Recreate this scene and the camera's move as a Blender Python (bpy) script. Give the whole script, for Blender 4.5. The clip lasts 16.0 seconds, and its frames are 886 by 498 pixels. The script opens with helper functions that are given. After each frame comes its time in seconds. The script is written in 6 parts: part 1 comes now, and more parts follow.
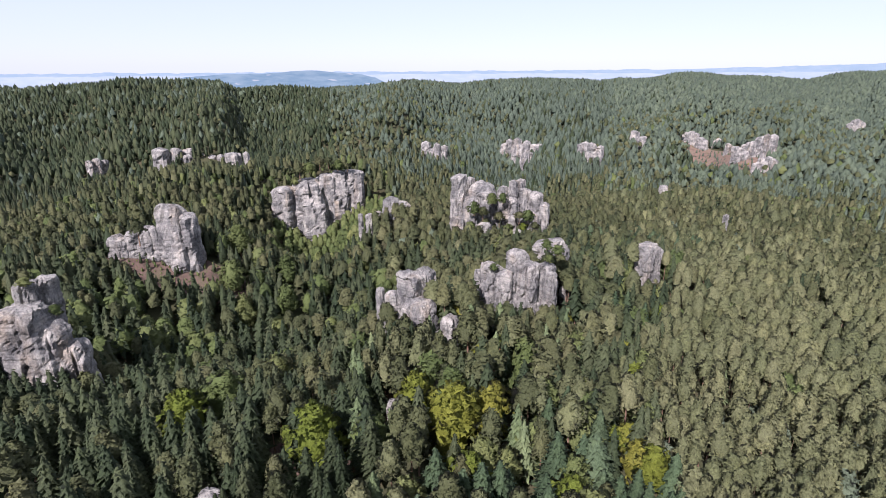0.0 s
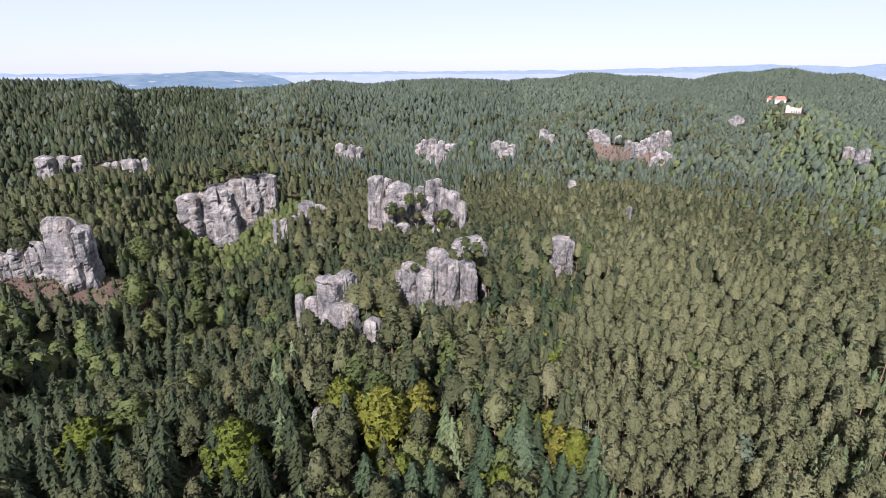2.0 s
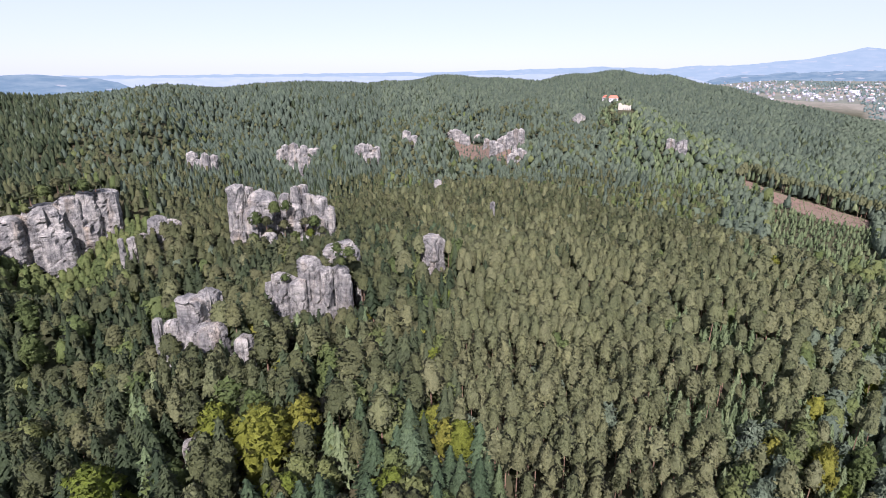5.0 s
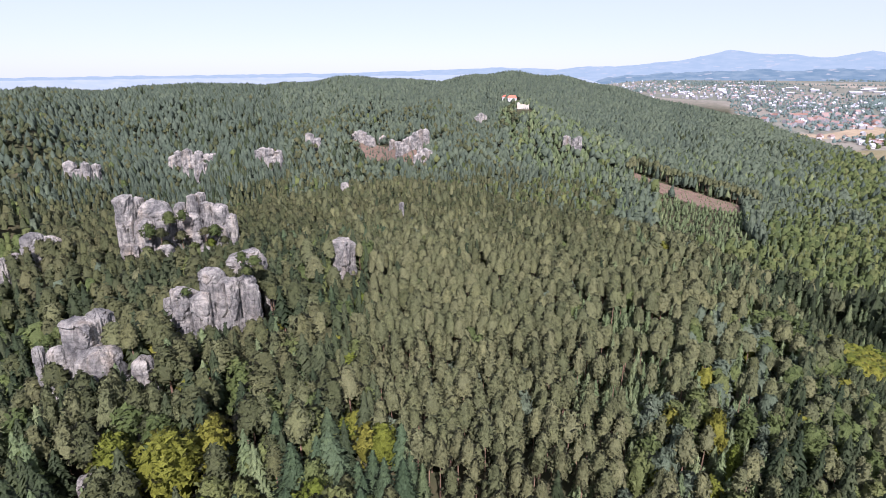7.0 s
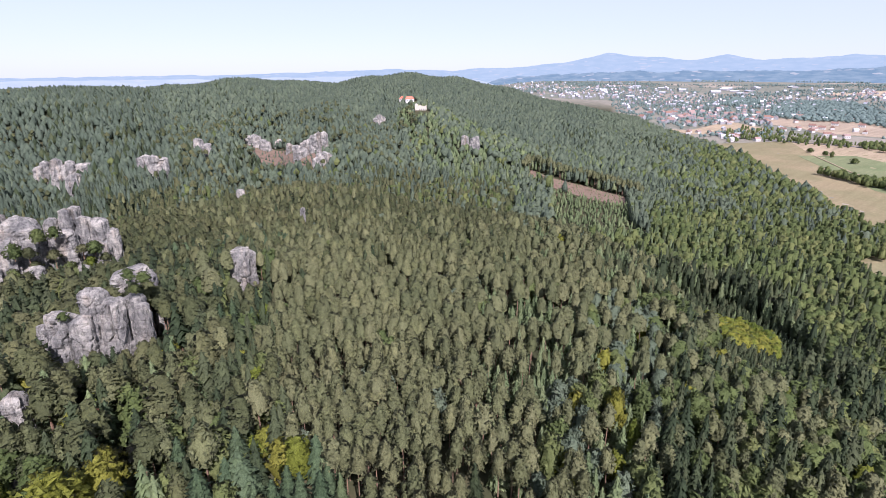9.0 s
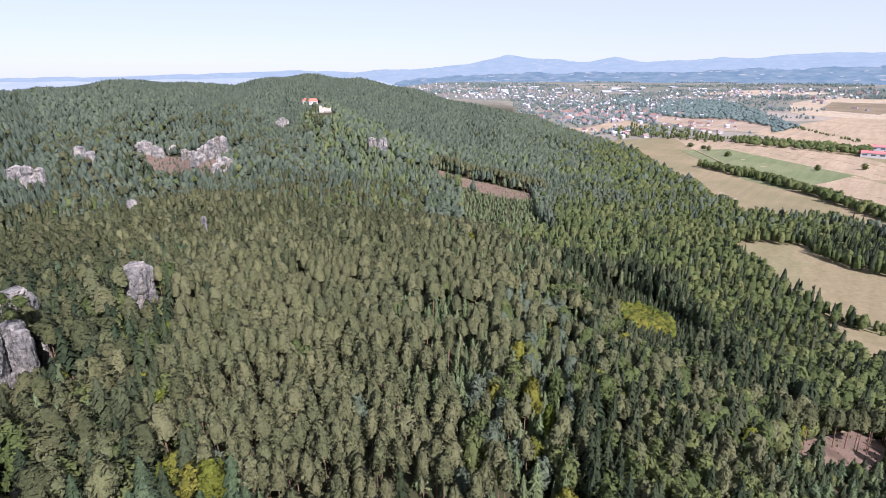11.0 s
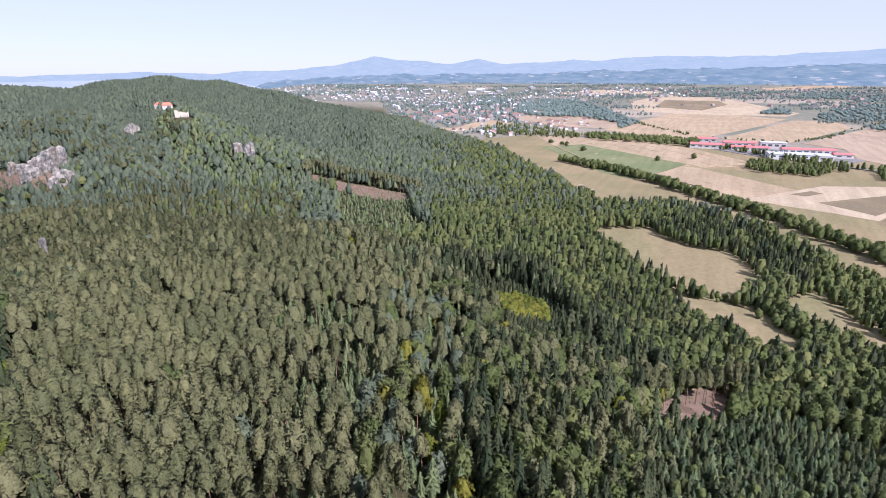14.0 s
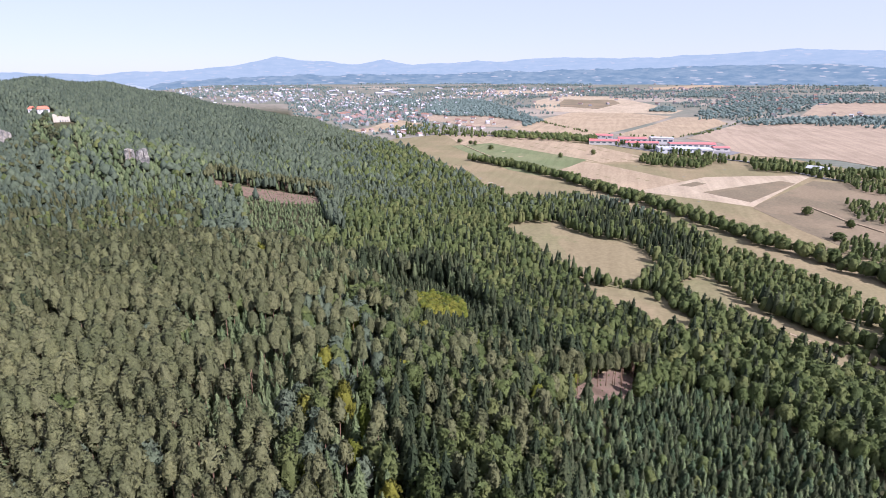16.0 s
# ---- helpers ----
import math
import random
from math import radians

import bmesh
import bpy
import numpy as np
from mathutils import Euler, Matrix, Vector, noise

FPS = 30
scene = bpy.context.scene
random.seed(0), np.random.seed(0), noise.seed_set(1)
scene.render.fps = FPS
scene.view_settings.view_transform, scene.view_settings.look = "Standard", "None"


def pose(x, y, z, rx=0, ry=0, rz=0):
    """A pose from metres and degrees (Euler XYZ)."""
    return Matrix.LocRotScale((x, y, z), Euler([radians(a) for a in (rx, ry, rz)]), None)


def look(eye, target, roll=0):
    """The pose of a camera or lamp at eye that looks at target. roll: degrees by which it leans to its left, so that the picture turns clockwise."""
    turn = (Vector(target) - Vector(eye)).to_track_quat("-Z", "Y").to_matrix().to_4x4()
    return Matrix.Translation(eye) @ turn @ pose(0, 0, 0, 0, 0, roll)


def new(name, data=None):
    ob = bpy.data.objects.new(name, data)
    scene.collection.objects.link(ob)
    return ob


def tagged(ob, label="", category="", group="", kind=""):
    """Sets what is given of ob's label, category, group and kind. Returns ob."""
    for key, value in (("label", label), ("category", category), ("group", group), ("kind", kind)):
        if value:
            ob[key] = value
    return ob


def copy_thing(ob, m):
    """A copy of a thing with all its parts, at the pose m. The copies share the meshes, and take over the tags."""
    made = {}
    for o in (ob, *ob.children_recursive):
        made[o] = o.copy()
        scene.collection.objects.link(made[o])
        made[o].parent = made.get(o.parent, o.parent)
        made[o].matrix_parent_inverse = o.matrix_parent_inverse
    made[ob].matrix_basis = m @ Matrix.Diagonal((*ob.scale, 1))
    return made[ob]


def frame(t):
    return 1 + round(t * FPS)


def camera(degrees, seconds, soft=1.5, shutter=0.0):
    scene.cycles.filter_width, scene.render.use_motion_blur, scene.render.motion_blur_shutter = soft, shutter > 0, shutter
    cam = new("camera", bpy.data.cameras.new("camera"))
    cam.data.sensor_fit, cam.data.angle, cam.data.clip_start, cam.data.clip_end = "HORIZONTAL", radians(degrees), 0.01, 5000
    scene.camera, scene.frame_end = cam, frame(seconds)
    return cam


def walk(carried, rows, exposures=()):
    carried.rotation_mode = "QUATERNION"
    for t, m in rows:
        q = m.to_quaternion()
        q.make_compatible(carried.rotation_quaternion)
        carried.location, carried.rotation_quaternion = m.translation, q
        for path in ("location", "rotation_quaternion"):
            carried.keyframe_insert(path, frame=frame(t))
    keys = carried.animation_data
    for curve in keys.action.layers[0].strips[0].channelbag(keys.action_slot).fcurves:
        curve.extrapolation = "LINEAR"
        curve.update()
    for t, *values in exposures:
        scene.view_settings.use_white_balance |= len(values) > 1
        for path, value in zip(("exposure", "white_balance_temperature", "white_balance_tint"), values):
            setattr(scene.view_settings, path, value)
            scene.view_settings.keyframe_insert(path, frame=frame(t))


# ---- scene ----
cam = camera(78.27, 16.0, soft=0.55)
EYE = (0, 0, 100)
TURNS = [(0.0, 2.737, 18.7, -0.021), (0.5, 0.686, 18.696, 0.002), (1.0, -1.692, 18.684, 0.034), (1.5, -4.113, 18.661, 0.07), (2.0, -6.137, 18.63, 0.102),
         (2.5, -8.075, 18.592, 0.12), (3.0, -10.376, 18.546, 0.123), (3.5, -12.806, 18.496, 0.112), (4.0, -15.216, 18.456, 0.098), (4.2, -16.272, 18.444, 0.094),
         (6.3, -26.56, 18.318, -0.038), (6.5, -27.632, 18.315, -0.037), (7.0, -30.022, 18.299, -0.033), (7.5, -32.391, 18.271, -0.033), (8.0, -35.028, 18.235, -0.036)]
TURNS += [(8.5, -37.706, 18.198, -0.036), (9.0, -40.403, 18.16, -0.031), (9.5, -43.347, 18.122, -0.025), (10.0, -46.299, 18.091, -0.02), (10.2, -47.019, 18.082, -0.018),
         (12.3, -55.745, 17.951, -0.029), (12.5, -56.668, 17.947, -0.029), (13.0, -58.898, 17.932, -0.033), (13.5, -61.086, 17.91, -0.044), (14.0, -63.159, 17.887, -0.06),
         (14.5, -65.446, 17.868, -0.072), (15.0, -67.882, 17.854, -0.074), (15.5, -70.22, 17.843, -0.068), (16.0, -72.492, 17.836, -0.062)]
walk(cam, [(t, pose(*EYE, 90 - down, 0, turn) @ pose(0, 0, 0, 0, 0, lean)) for t, turn, down, lean in TURNS], exposures=[(0.0, 0.94, 5800, 28), (16.0, 0.84, 5680, 29)])

# ---- sky and sun ----
SUN_AZ, SUN_EL = -157, 44
world = bpy.data.worlds.new("sky")
scene.world = world
world.use_nodes = True
wn = world.node_tree.nodes
sky = wn.new("ShaderNodeTexSky")
sky.sky_type, sky.sun_disc = "NISHITA", False
sky.sun_elevation, sky.sun_rotation = radians(SUN_EL), radians(SUN_AZ)
sky.altitude, sky.air_density, sky.dust_density, sky.ozone_density = 300, 0.85, 0.35, 1.5
wn["Background"].inputs["Strength"].default_value = 0.10
veil = wn.new("ShaderNodeMix")  # thin bright haze over the whole sky
veil.data_type = "RGBA"
veil.inputs[0].default_value, veil.inputs[7].default_value = 0.8, (4.2, 4.52, 4.88, 1)
world.node_tree.links.new(sky.outputs[0], veil.inputs[6])
world.node_tree.links.new(veil.outputs[2], wn["Background"].inputs["Color"])
sun_data = bpy.data.lights.new("sun", "SUN")
sun_data.energy, sun_data.angle, sun_data.color = 5.0, radians(0.55), (1.0, 0.94, 0.85)
sun = new("sun", sun_data)
sx, sy = math.sin(radians(SUN_AZ)), math.cos(radians(SUN_AZ))
sun.matrix_world = look((sx * 300, sy * 300, 300 * math.tan(radians(SUN_EL))), (0, 0, 0))


# ---- materials ----
def material(name, rough=0.9, gloss=0.2):
    m = bpy.data.materials.new(name)
    m.use_nodes = True
    b = m.node_tree.nodes["Principled BSDF"]
    b.inputs["Roughness"].default_value = rough
    b.inputs["Specular IOR Level"].default_value = gloss
    return m, m.node_tree.nodes, m.node_tree.links, b


def noise_node(n, links, scale, detail=4.0, coords=None, rough=0.55):
    tex = n.new("ShaderNodeTexNoise")
    tex.inputs["Scale"].default_value, tex.inputs["Detail"].default_value, tex.inputs["Roughness"].default_value = scale, detail, rough
    if coords is not None:
        links.new(coords, tex.inputs["Vector"])
    return tex.outputs["Fac"]


def ramp(n, links, source, *stops):
    node = n.new("ShaderNodeValToRGB")
    node.color_ramp.elements.remove(node.color_ramp.elements[1])
    for k, (at, colour) in enumerate(stops):
        e = node.color_ramp.elements[0] if k == 0 else node.color_ramp.elements.new(at)
        e.position, e.color = at, (*colour, 1)
    links.new(source, node.inputs["Fac"])
    return node.outputs["Color"]


def blend(n, links, fac, a, b, mode="MIX"):
    node = n.new("ShaderNodeMix")
    node.data_type, node.blend_type = "RGBA", mode
    for socket, v in ((node.inputs[0], fac), (node.inputs[6], a), (node.inputs[7], b)):
        if isinstance(v, (int, float)):
            socket.default_value = v
        elif isinstance(v, tuple):
            socket.default_value = (*v, 1)
        else:
            links.new(v, socket)
    return node.outputs[2]


def relief(n, links, height, shader, strength, distance):
    node = n.new("ShaderNodeBump")
    node.inputs["Strength"].default_value, node.inputs["Distance"].default_value = strength, distance
    links.new(height, node.inputs["Height"])
    links.new(node.outputs["Normal"], shader.inputs["Normal"])


def place_coords(n, links, stretch=(1, 1, 1)):
    node = n.new("ShaderNodeMapping")
    node.inputs["Scale"].default_value = stretch
    links.new(n.new("ShaderNodeNewGeometry").outputs["Position"], node.inputs["Vector"])
    return node.outputs["Vector"]


def foliage(name, dark, mid, light, through_leaf=0.25, vary=1.0):
    """Leaf colour that differs from tree to tree (tone) and from tuft to tuft."""
    m, n, l, b = material(name, 0.75, 0.15)
    tone = n.new("ShaderNodeAttribute")
    tone.attribute_name = "tone"
    colour = ramp(n, l, tone.outputs["Fac"], (0.0, dark), (0.5, mid), (1.0, light))
    geo = n.new("ShaderNodeNewGeometry")
    tuft = ramp(n, l, geo.outputs["Random Per Island"], (0.0, (0.80, 0.81, 0.80)), (0.5, (1.0, 1.0, 1.0)), (1.0, (1.16, 1.14, 1.06)))
    colour = blend(n, l, vary, colour, tuft, "MULTIPLY")
    where = geo.outputs["Position"]
    twigs = ramp(n, l, noise_node(n, l, 3.0, 4, where, 0.8), (0.34, (0.64, 0.64, 0.64)), (0.5, (1.0, 1.0, 1.0)), (0.66, (1.32, 1.31, 1.26)))
    colour = blend(n, l, 1.0, colour, twigs, "MULTIPLY")
    out = n.new("ShaderNodeAttribute")
    out.attribute_name = "outward"
    ruffle = n.new("ShaderNodeTexNoise")
    ruffle.inputs["Scale"].default_value, ruffle.inputs["Detail"].default_value = 1.7, 4
    l.new(where, ruffle.inputs["Vector"])
    shift = n.new("ShaderNodeVectorMath")
    shift.operation = "MULTIPLY_ADD"
    l.new(ruffle.outputs["Color"], shift.inputs[0])
    shift.inputs[1].default_value, shift.inputs[2].default_value = (2.4, 2.4, 2.4), (-1.2, -1.2, -1.2)
    both = n.new("ShaderNodeVectorMath")
    l.new(shift.outputs[0], both.inputs[0])
    turned = n.new("ShaderNodeVectorTransform")
    turned.vector_type, turned.convert_from, turned.convert_to = "NORMAL", "OBJECT", "WORLD"
    l.new(out.outputs["Vector"], turned.inputs[0])
    l.new(turned.outputs[0], both.inputs[1])
    unit = n.new("ShaderNodeVectorMath")
    unit.operation = "NORMALIZE"
    l.new(both.outputs[0], unit.inputs[0])
    l.new(unit.outputs[0], b.inputs["Normal"])
    l.new(colour, b.inputs["Base Color"])
    thin = n.new("ShaderNodeBsdfTranslucent")
    l.new(colour, thin.inputs["Color"])
    mix = n.new("ShaderNodeMixShader")
    mix.inputs[0].default_value = through_leaf
    l.new(b.outputs[0], mix.inputs[1])
    l.new(thin.outputs[0], mix.inputs[2])
    l.new(mix.outputs[0], n["Material Output"].inputs["Surface"])
    return m


PINE = foliage("pine_needles", (0.087, 0.099, 0.046), (0.117, 0.125, 0.059), (0.144, 0.147, 0.072))
DARK_PINE = foliage("green_pine_needles", (0.051, 0.061, 0.027), (0.075, 0.083, 0.036), (0.104, 0.105, 0.049))
SPRUCE = foliage("spruce_needles", (0.027, 0.041, 0.020), (0.047, 0.062, 0.029), (0.075, 0.087, 0.043))
TEAL = foliage("teal_needles", (0.045, 0.072, 0.037), (0.063, 0.094, 0.047), (0.085, 0.118, 0.062))
# needles blued and paled: distance haze painted onto the far conifers
HAZY_FIR = foliage("haze_blued_needles", (0.064, 0.085, 0.059), (0.076, 0.101, 0.069), (0.089, 0.114, 0.079), 0.22, 0.4)
BROADLEAF = foliage("green_leaves", (0.065, 0.089, 0.029), (0.097, 0.125, 0.042), (0.148, 0.162, 0.059), 0.3)
GOLD = foliage("yellowing_leaves", (0.091, 0.125, 0.019), (0.134, 0.148, 0.021), (0.180, 0.172, 0.030), 0.3)
RED = foliage("red_leaves", (0.150, 0.060, 0.036), (0.200, 0.078, 0.050), (0.230, 0.110, 0.065), 0.3)
YOUNG = foliage("young_needles", (0.086, 0.118, 0.054), (0.120, 0.157, 0.073), (0.162, 0.191, 0.093))
# greyed to hold the ridge's haze; near grey-green trees share it
BLUISH = foliage("grey_green_haze_leaves", (0.081, 0.105, 0.068), (0.096, 0.123, 0.078), (0.112, 0.138, 0.089), 0.22, 0.4)
# leaves paled and blued with the haze over the plain
FAR_LEAVES = foliage("hazy_far_leaves", (0.120, 0.168, 0.153), (0.139, 0.189, 0.170), (0.157, 0.209, 0.188), 0.22, 0.4)


def bark_material():
    m, n, l, b = material("bark", 0.95, 0.1)
    c = place_coords(n, l, (1, 1, 0.3))
    l.new(ramp(n, l, noise_node(n, l, 3.0, 5, c), (0.3, (0.10, 0.07, 0.05)), (0.7, (0.26, 0.17, 0.11))), b.inputs["Base Color"])
    return m


def rock_material():
    """Pale sandstone: grey weathered skin, warm fresh faces, upright dark streaks, thin beds."""
    m, n, l, b = material("sandstone", 0.95, 0.12)
    c = place_coords(n, l)
    streaks = place_coords(n, l, (1.0, 1.0, 0.16))
    beds = place_coords(n, l, (0.12, 0.12, 1.5))
    base = ramp(n, l, noise_node(n, l, 0.16, 7, c, 0.68), (0.34, (0.120, 0.118, 0.112)), (0.48, (0.230, 0.222, 0.200)), (0.62, (0.400, 0.376, 0.324)))
    dark = ramp(n, l, noise_node(n, l, 0.5, 7, streaks, 0.75), (0.36, (0.50, 0.50, 0.52)), (0.50, (1, 1, 1)))
    bed = ramp(n, l, noise_node(n, l, 1.0, 5, beds, 0.65), (0.38, (0.50, 0.49, 0.50)), (0.48, (1, 1, 1)))
    warm = ramp(n, l, noise_node(n, l, 0.13, 4, streaks), (0.54, (1, 1, 1)), (0.72, (1.04, 0.88, 0.72)))
    lichen = ramp(n, l, noise_node(n, l, 1.3, 6, c, 0.75), (0.34, (0.62, 0.62, 0.62)), (0.5, (1, 1, 1)), (0.7, (1.12, 1.12, 1.10)))
    colour = blend(n, l, 1.0, base, dark, "MULTIPLY")
    colour = blend(n, l, 0.5, colour, bed, "MULTIPLY")
    colour = blend(n, l, 0.8, colour, warm, "MULTIPLY")
    colour = blend(n, l, 0.9, colour, lichen, "MULTIPLY")
    l.new(colour, b.inputs["Base Color"])
    high = n.new("ShaderNodeMath")
    high.operation = "MULTIPLY_ADD"
    l.new(noise_node(n, l, 0.55, 9, streaks, 0.7), high.inputs[0])
    high.inputs[1].default_value = 1.5
    l.new(noise_node(n, l, 1.4, 7, c, 0.7), high.inputs[2])
    relief(n, l, high.outputs[0], b, 1.0, 0.8)
    return m


def soil_material(name, a, b_, c_, scale=0.05, fine=1.2):
    m, n, l, b = material(name, 1.0, 0.1)
    c = place_coords(n, l)
    big = ramp(n, l, noise_node(n, l, scale, 6, c), (0.32, a), (0.5, b_), (0.7, c_))
    small = ramp(n, l, noise_node(n, l, fine, 5, c), (0.3, (0.75, 0.75, 0.75)), (0.7, (1.2, 1.2, 1.2)))
    l.new(blend(n, l, 1.0, big, small, "MULTIPLY"), b.inputs["Base Color"])
    return m


def field_material(name, colour, other, stripe=0.0, turn=0.0):
    """Dry grass, stubble or ploughed earth, with drilling lines and patches."""
    m, n, l, b = material(name, 1.0, 0.1)
    c = place_coords(n, l)
    big = ramp(n, l, noise_node(n, l, 0.012, 6, c), (0.43, colour), (0.57, other))
    small = ramp(n, l, noise_node(n, l, 0.35, 6, c), (0.3, (0.85, 0.85, 0.85)), (0.7, (1.12, 1.12, 1.12)))
    out = blend(n, l, 1.0, big, small, "MULTIPLY")
    if stripe:
        turned = n.new("ShaderNodeMapping")
        turned.inputs["Rotation"].default_value = (0, 0, radians(turn))
        turned.inputs["Scale"].default_value = (0.004, 0.09, 1)
        l.new(c, turned.inputs["Vector"])
        lines = ramp(n, l, noise_node(n, l, 1.0, 3, turned.outputs["Vector"]), (0.4, (0.88, 0.87, 0.86)), (0.6, (1.08, 1.08, 1.08)))
        out = blend(n, l, stripe, out, lines, "MULTIPLY")
    l.new(out, b.inputs["Base Color"])
    return m


BARK, ROCK = bark_material(), rock_material()
EARTH = soil_material("brown_earth", (0.065, 0.048, 0.036), (0.112, 0.076, 0.058), (0.095, 0.080, 0.048), 0.13)
SCREE = soil_material("red_scree", (0.105, 0.074, 0.052), (0.170, 0.118, 0.088), (0.130, 0.108, 0.070), 0.11)
DRY = field_material("dry_meadow", (0.215, 0.174, 0.100), (0.178, 0.156, 0.084), 0.5, 30)
MEADOW = field_material("green_meadow", (0.108, 0.140, 0.054), (0.200, 0.166, 0.094), 0.4, 30)
GREEN = field_material("green_pasture", (0.125, 0.148, 0.070), (0.150, 0.164, 0.082), 0.6, 30)
STUBBLE = field_material("stubble", (0.308, 0.242, 0.158), (0.275, 0.218, 0.142), 0.8, 35)
PLOUGHED = field_material("ploughed_earth", (0.298, 0.236, 0.168), (0.262, 0.208, 0.148), 0.8, 20)
FADING = field_material("fading_grass", (0.150, 0.148, 0.070), (0.180, 0.160, 0.086), 0.4, 30)
MOOR = field_material("fallow", (0.150, 0.124, 0.080), (0.190, 0.150, 0.096), 0.2, 0)
PALE = field_material("cut_straw", (0.350, 0.290, 0.204), (0.310, 0.255, 0.176), 0.8, 28)


def plain_material():
    """Open land: patches of dry grass, stubble and green, field by field, greyed with far haze."""
    m, n, l, b = material("open_land", 1.0, 0.1)
    c = place_coords(n, l, (0.0042, 0.0026, 0))
    cells = n.new("ShaderNodeTexVoronoi")
    cells.inputs["Scale"].default_value = 1.0
    l.new(c, cells.inputs["Vector"])
    split = n.new("ShaderNodeSeparateColor")
    l.new(cells.outputs["Color"], split.inputs["Color"])
    patch = ramp(n, l, split.outputs["Red"], (0.0, (0.130, 0.140, 0.110)), (0.6, (0.170, 0.165, 0.128)), (0.80, (0.215, 0.195, 0.155)), (0.94, (0.27, 0.235, 0.185)))
    small = ramp(n, l, noise_node(n, l, 0.05, 6, place_coords(n, l)), (0.3, (0.8, 0.8, 0.8)), (0.7, (1.15, 1.15, 1.15)))
    open_land = blend(n, l, 1.0, patch, small, "MULTIPLY")
    wood = n.new("ShaderNodeAttribute")
    wood.attribute_name = "wooded"
    floor = ramp(n, l, noise_node(n, l, 0.05, 6, place_coords(n, l)), (0.32, (0.036, 0.042, 0.020)), (0.55, (0.056, 0.056, 0.028)), (0.75, (0.10, 0.076, 0.044)))
    l.new(blend(n, l, wood.outputs["Fac"], open_land, floor), b.inputs["Base Color"])
    return m


def plain_paint(name, colour, rough=0.8):
    m, n, l, b = material(name, rough, 0.3)
    c = place_coords(n, l)
    l.new(blend(n, l, 1.0, colour, ramp(n, l, noise_node(n, l, 0.3, 4, c), (0.3, (0.86, 0.86, 0.86)), (0.7, (1.05, 1.05, 1.05))), "MULTIPLY"), b.inputs["Base Color"])
    return m


WALL_WHITE = plain_paint("white_render", (0.48, 0.465, 0.44))
WALL_CREAM = plain_paint("weathered_plaster", (0.46, 0.42, 0.34))
WALL_GREY = plain_paint("grey_panel", (0.50, 0.52, 0.55))
ROOF_RED = plain_paint("red_tiles", (0.52, 0.16, 0.10))
ROOF_BRIGHT = plain_paint("bright_red_sheet", (0.58, 0.15, 0.14), 0.5)
ROOF_BROWN = plain_paint("brown_tiles", (0.22, 0.13, 0.10))
# far render and tiles: the town's haze is dulled into their colour
WALL_FAR = plain_paint("hazed_render", (0.25, 0.25, 0.255))
ROOF_FAR = plain_paint("hazed_tiles", (0.27, 0.19, 0.165))
ROOF_GREY = plain_paint("grey_sheet", (0.42, 0.44, 0.47), 0.5)
GLASS = plain_paint("dark_window", (0.07, 0.09, 0.11), 0.2)
ASPHALT = plain_paint("asphalt", (0.16, 0.155, 0.15))
GROUND = plain_material()


# ---- helpers for meshes ----
def mesh_of(name, verts, faces, mats, tone=None, index=None, smooth_shade=False, key="tone", outward=None):
    """A mesh from arrays of vertices and of triangles or quads."""
    verts, faces = np.asarray(verts, np.float32), np.asarray(faces, np.int32)
    me = bpy.data.meshes.new(name)
    k = faces.shape[1]
    me.vertices.add(len(verts))
    me.vertices.foreach_set("co", verts.ravel())
    me.loops.add(faces.size)
    me.loops.foreach_set("vertex_index", faces.ravel())
    me.polygons.add(len(faces))
    me.polygons.foreach_set("loop_start", np.arange(0, faces.size, k, dtype=np.int32))
    if index is not None:
        me.polygons.foreach_set("material_index", np.asarray(index, np.int32))
    me.polygons.foreach_set("use_smooth", np.full(len(faces), smooth_shade))
    for m in mats:
        me.materials.append(m)
    if tone is not None:
        me.attributes.new(key, "FLOAT", "POINT").data.foreach_set("value", np.asarray(tone, np.float32))
    if outward is not None:
        me.attributes.new("outward", "FLOAT_VECTOR", "POINT").data.foreach_set("vector", np.asarray(outward, np.float32).ravel())
    me.update(calc_edges=True)
    return me


def part(name, bm, mat, parent, label=""):
    me = bpy.data.meshes.new(name)
    bm.to_mesh(me)
    bm.free()
    me.materials.append(mat)
    ob = new(name, me)
    ob.parent = parent
    return tagged(ob, label)


def box_bm(x0, x1, y0, y1, z0, z1):
    bm = bmesh.new()
    bmesh.ops.create_cube(bm, size=1, matrix=Matrix.Translation(((x0 + x1) / 2, (y0 + y1) / 2, (z0 + z1) / 2)) @ Matrix.Diagonal((x1 - x0, y1 - y0, z1 - z0, 1)))
    return bm


def gable_bm(x0, x1, y0, y1, z0, z1, hip=0.0):
    """A roof with its ridge along x, closed below; hip draws in the ridge's ends."""
    bm = bmesh.new()
    ym = (y0 + y1) / 2
    v = [bm.verts.new(p) for p in ((x0, y0, z0), (x1, y0, z0), (x1, y1, z0), (x0, y1, z0), (x0 + hip, ym, z1), (x1 - hip, ym, z1))]
    for f in ((0, 1, 5, 4), (2, 3, 4, 5), (1, 2, 5), (3, 0, 4), (3, 2, 1, 0)):
        bm.faces.new([v[k] for k in f])
    return bm


# ---- the land ----
def smooth(a, b, v):
    t = np.clip((v - a) / (b - a), 0, 1)
    return t * t * (3 - 2 * t)


def polar(az, r):
    return r * math.sin(radians(az)), r * math.cos(radians(az))


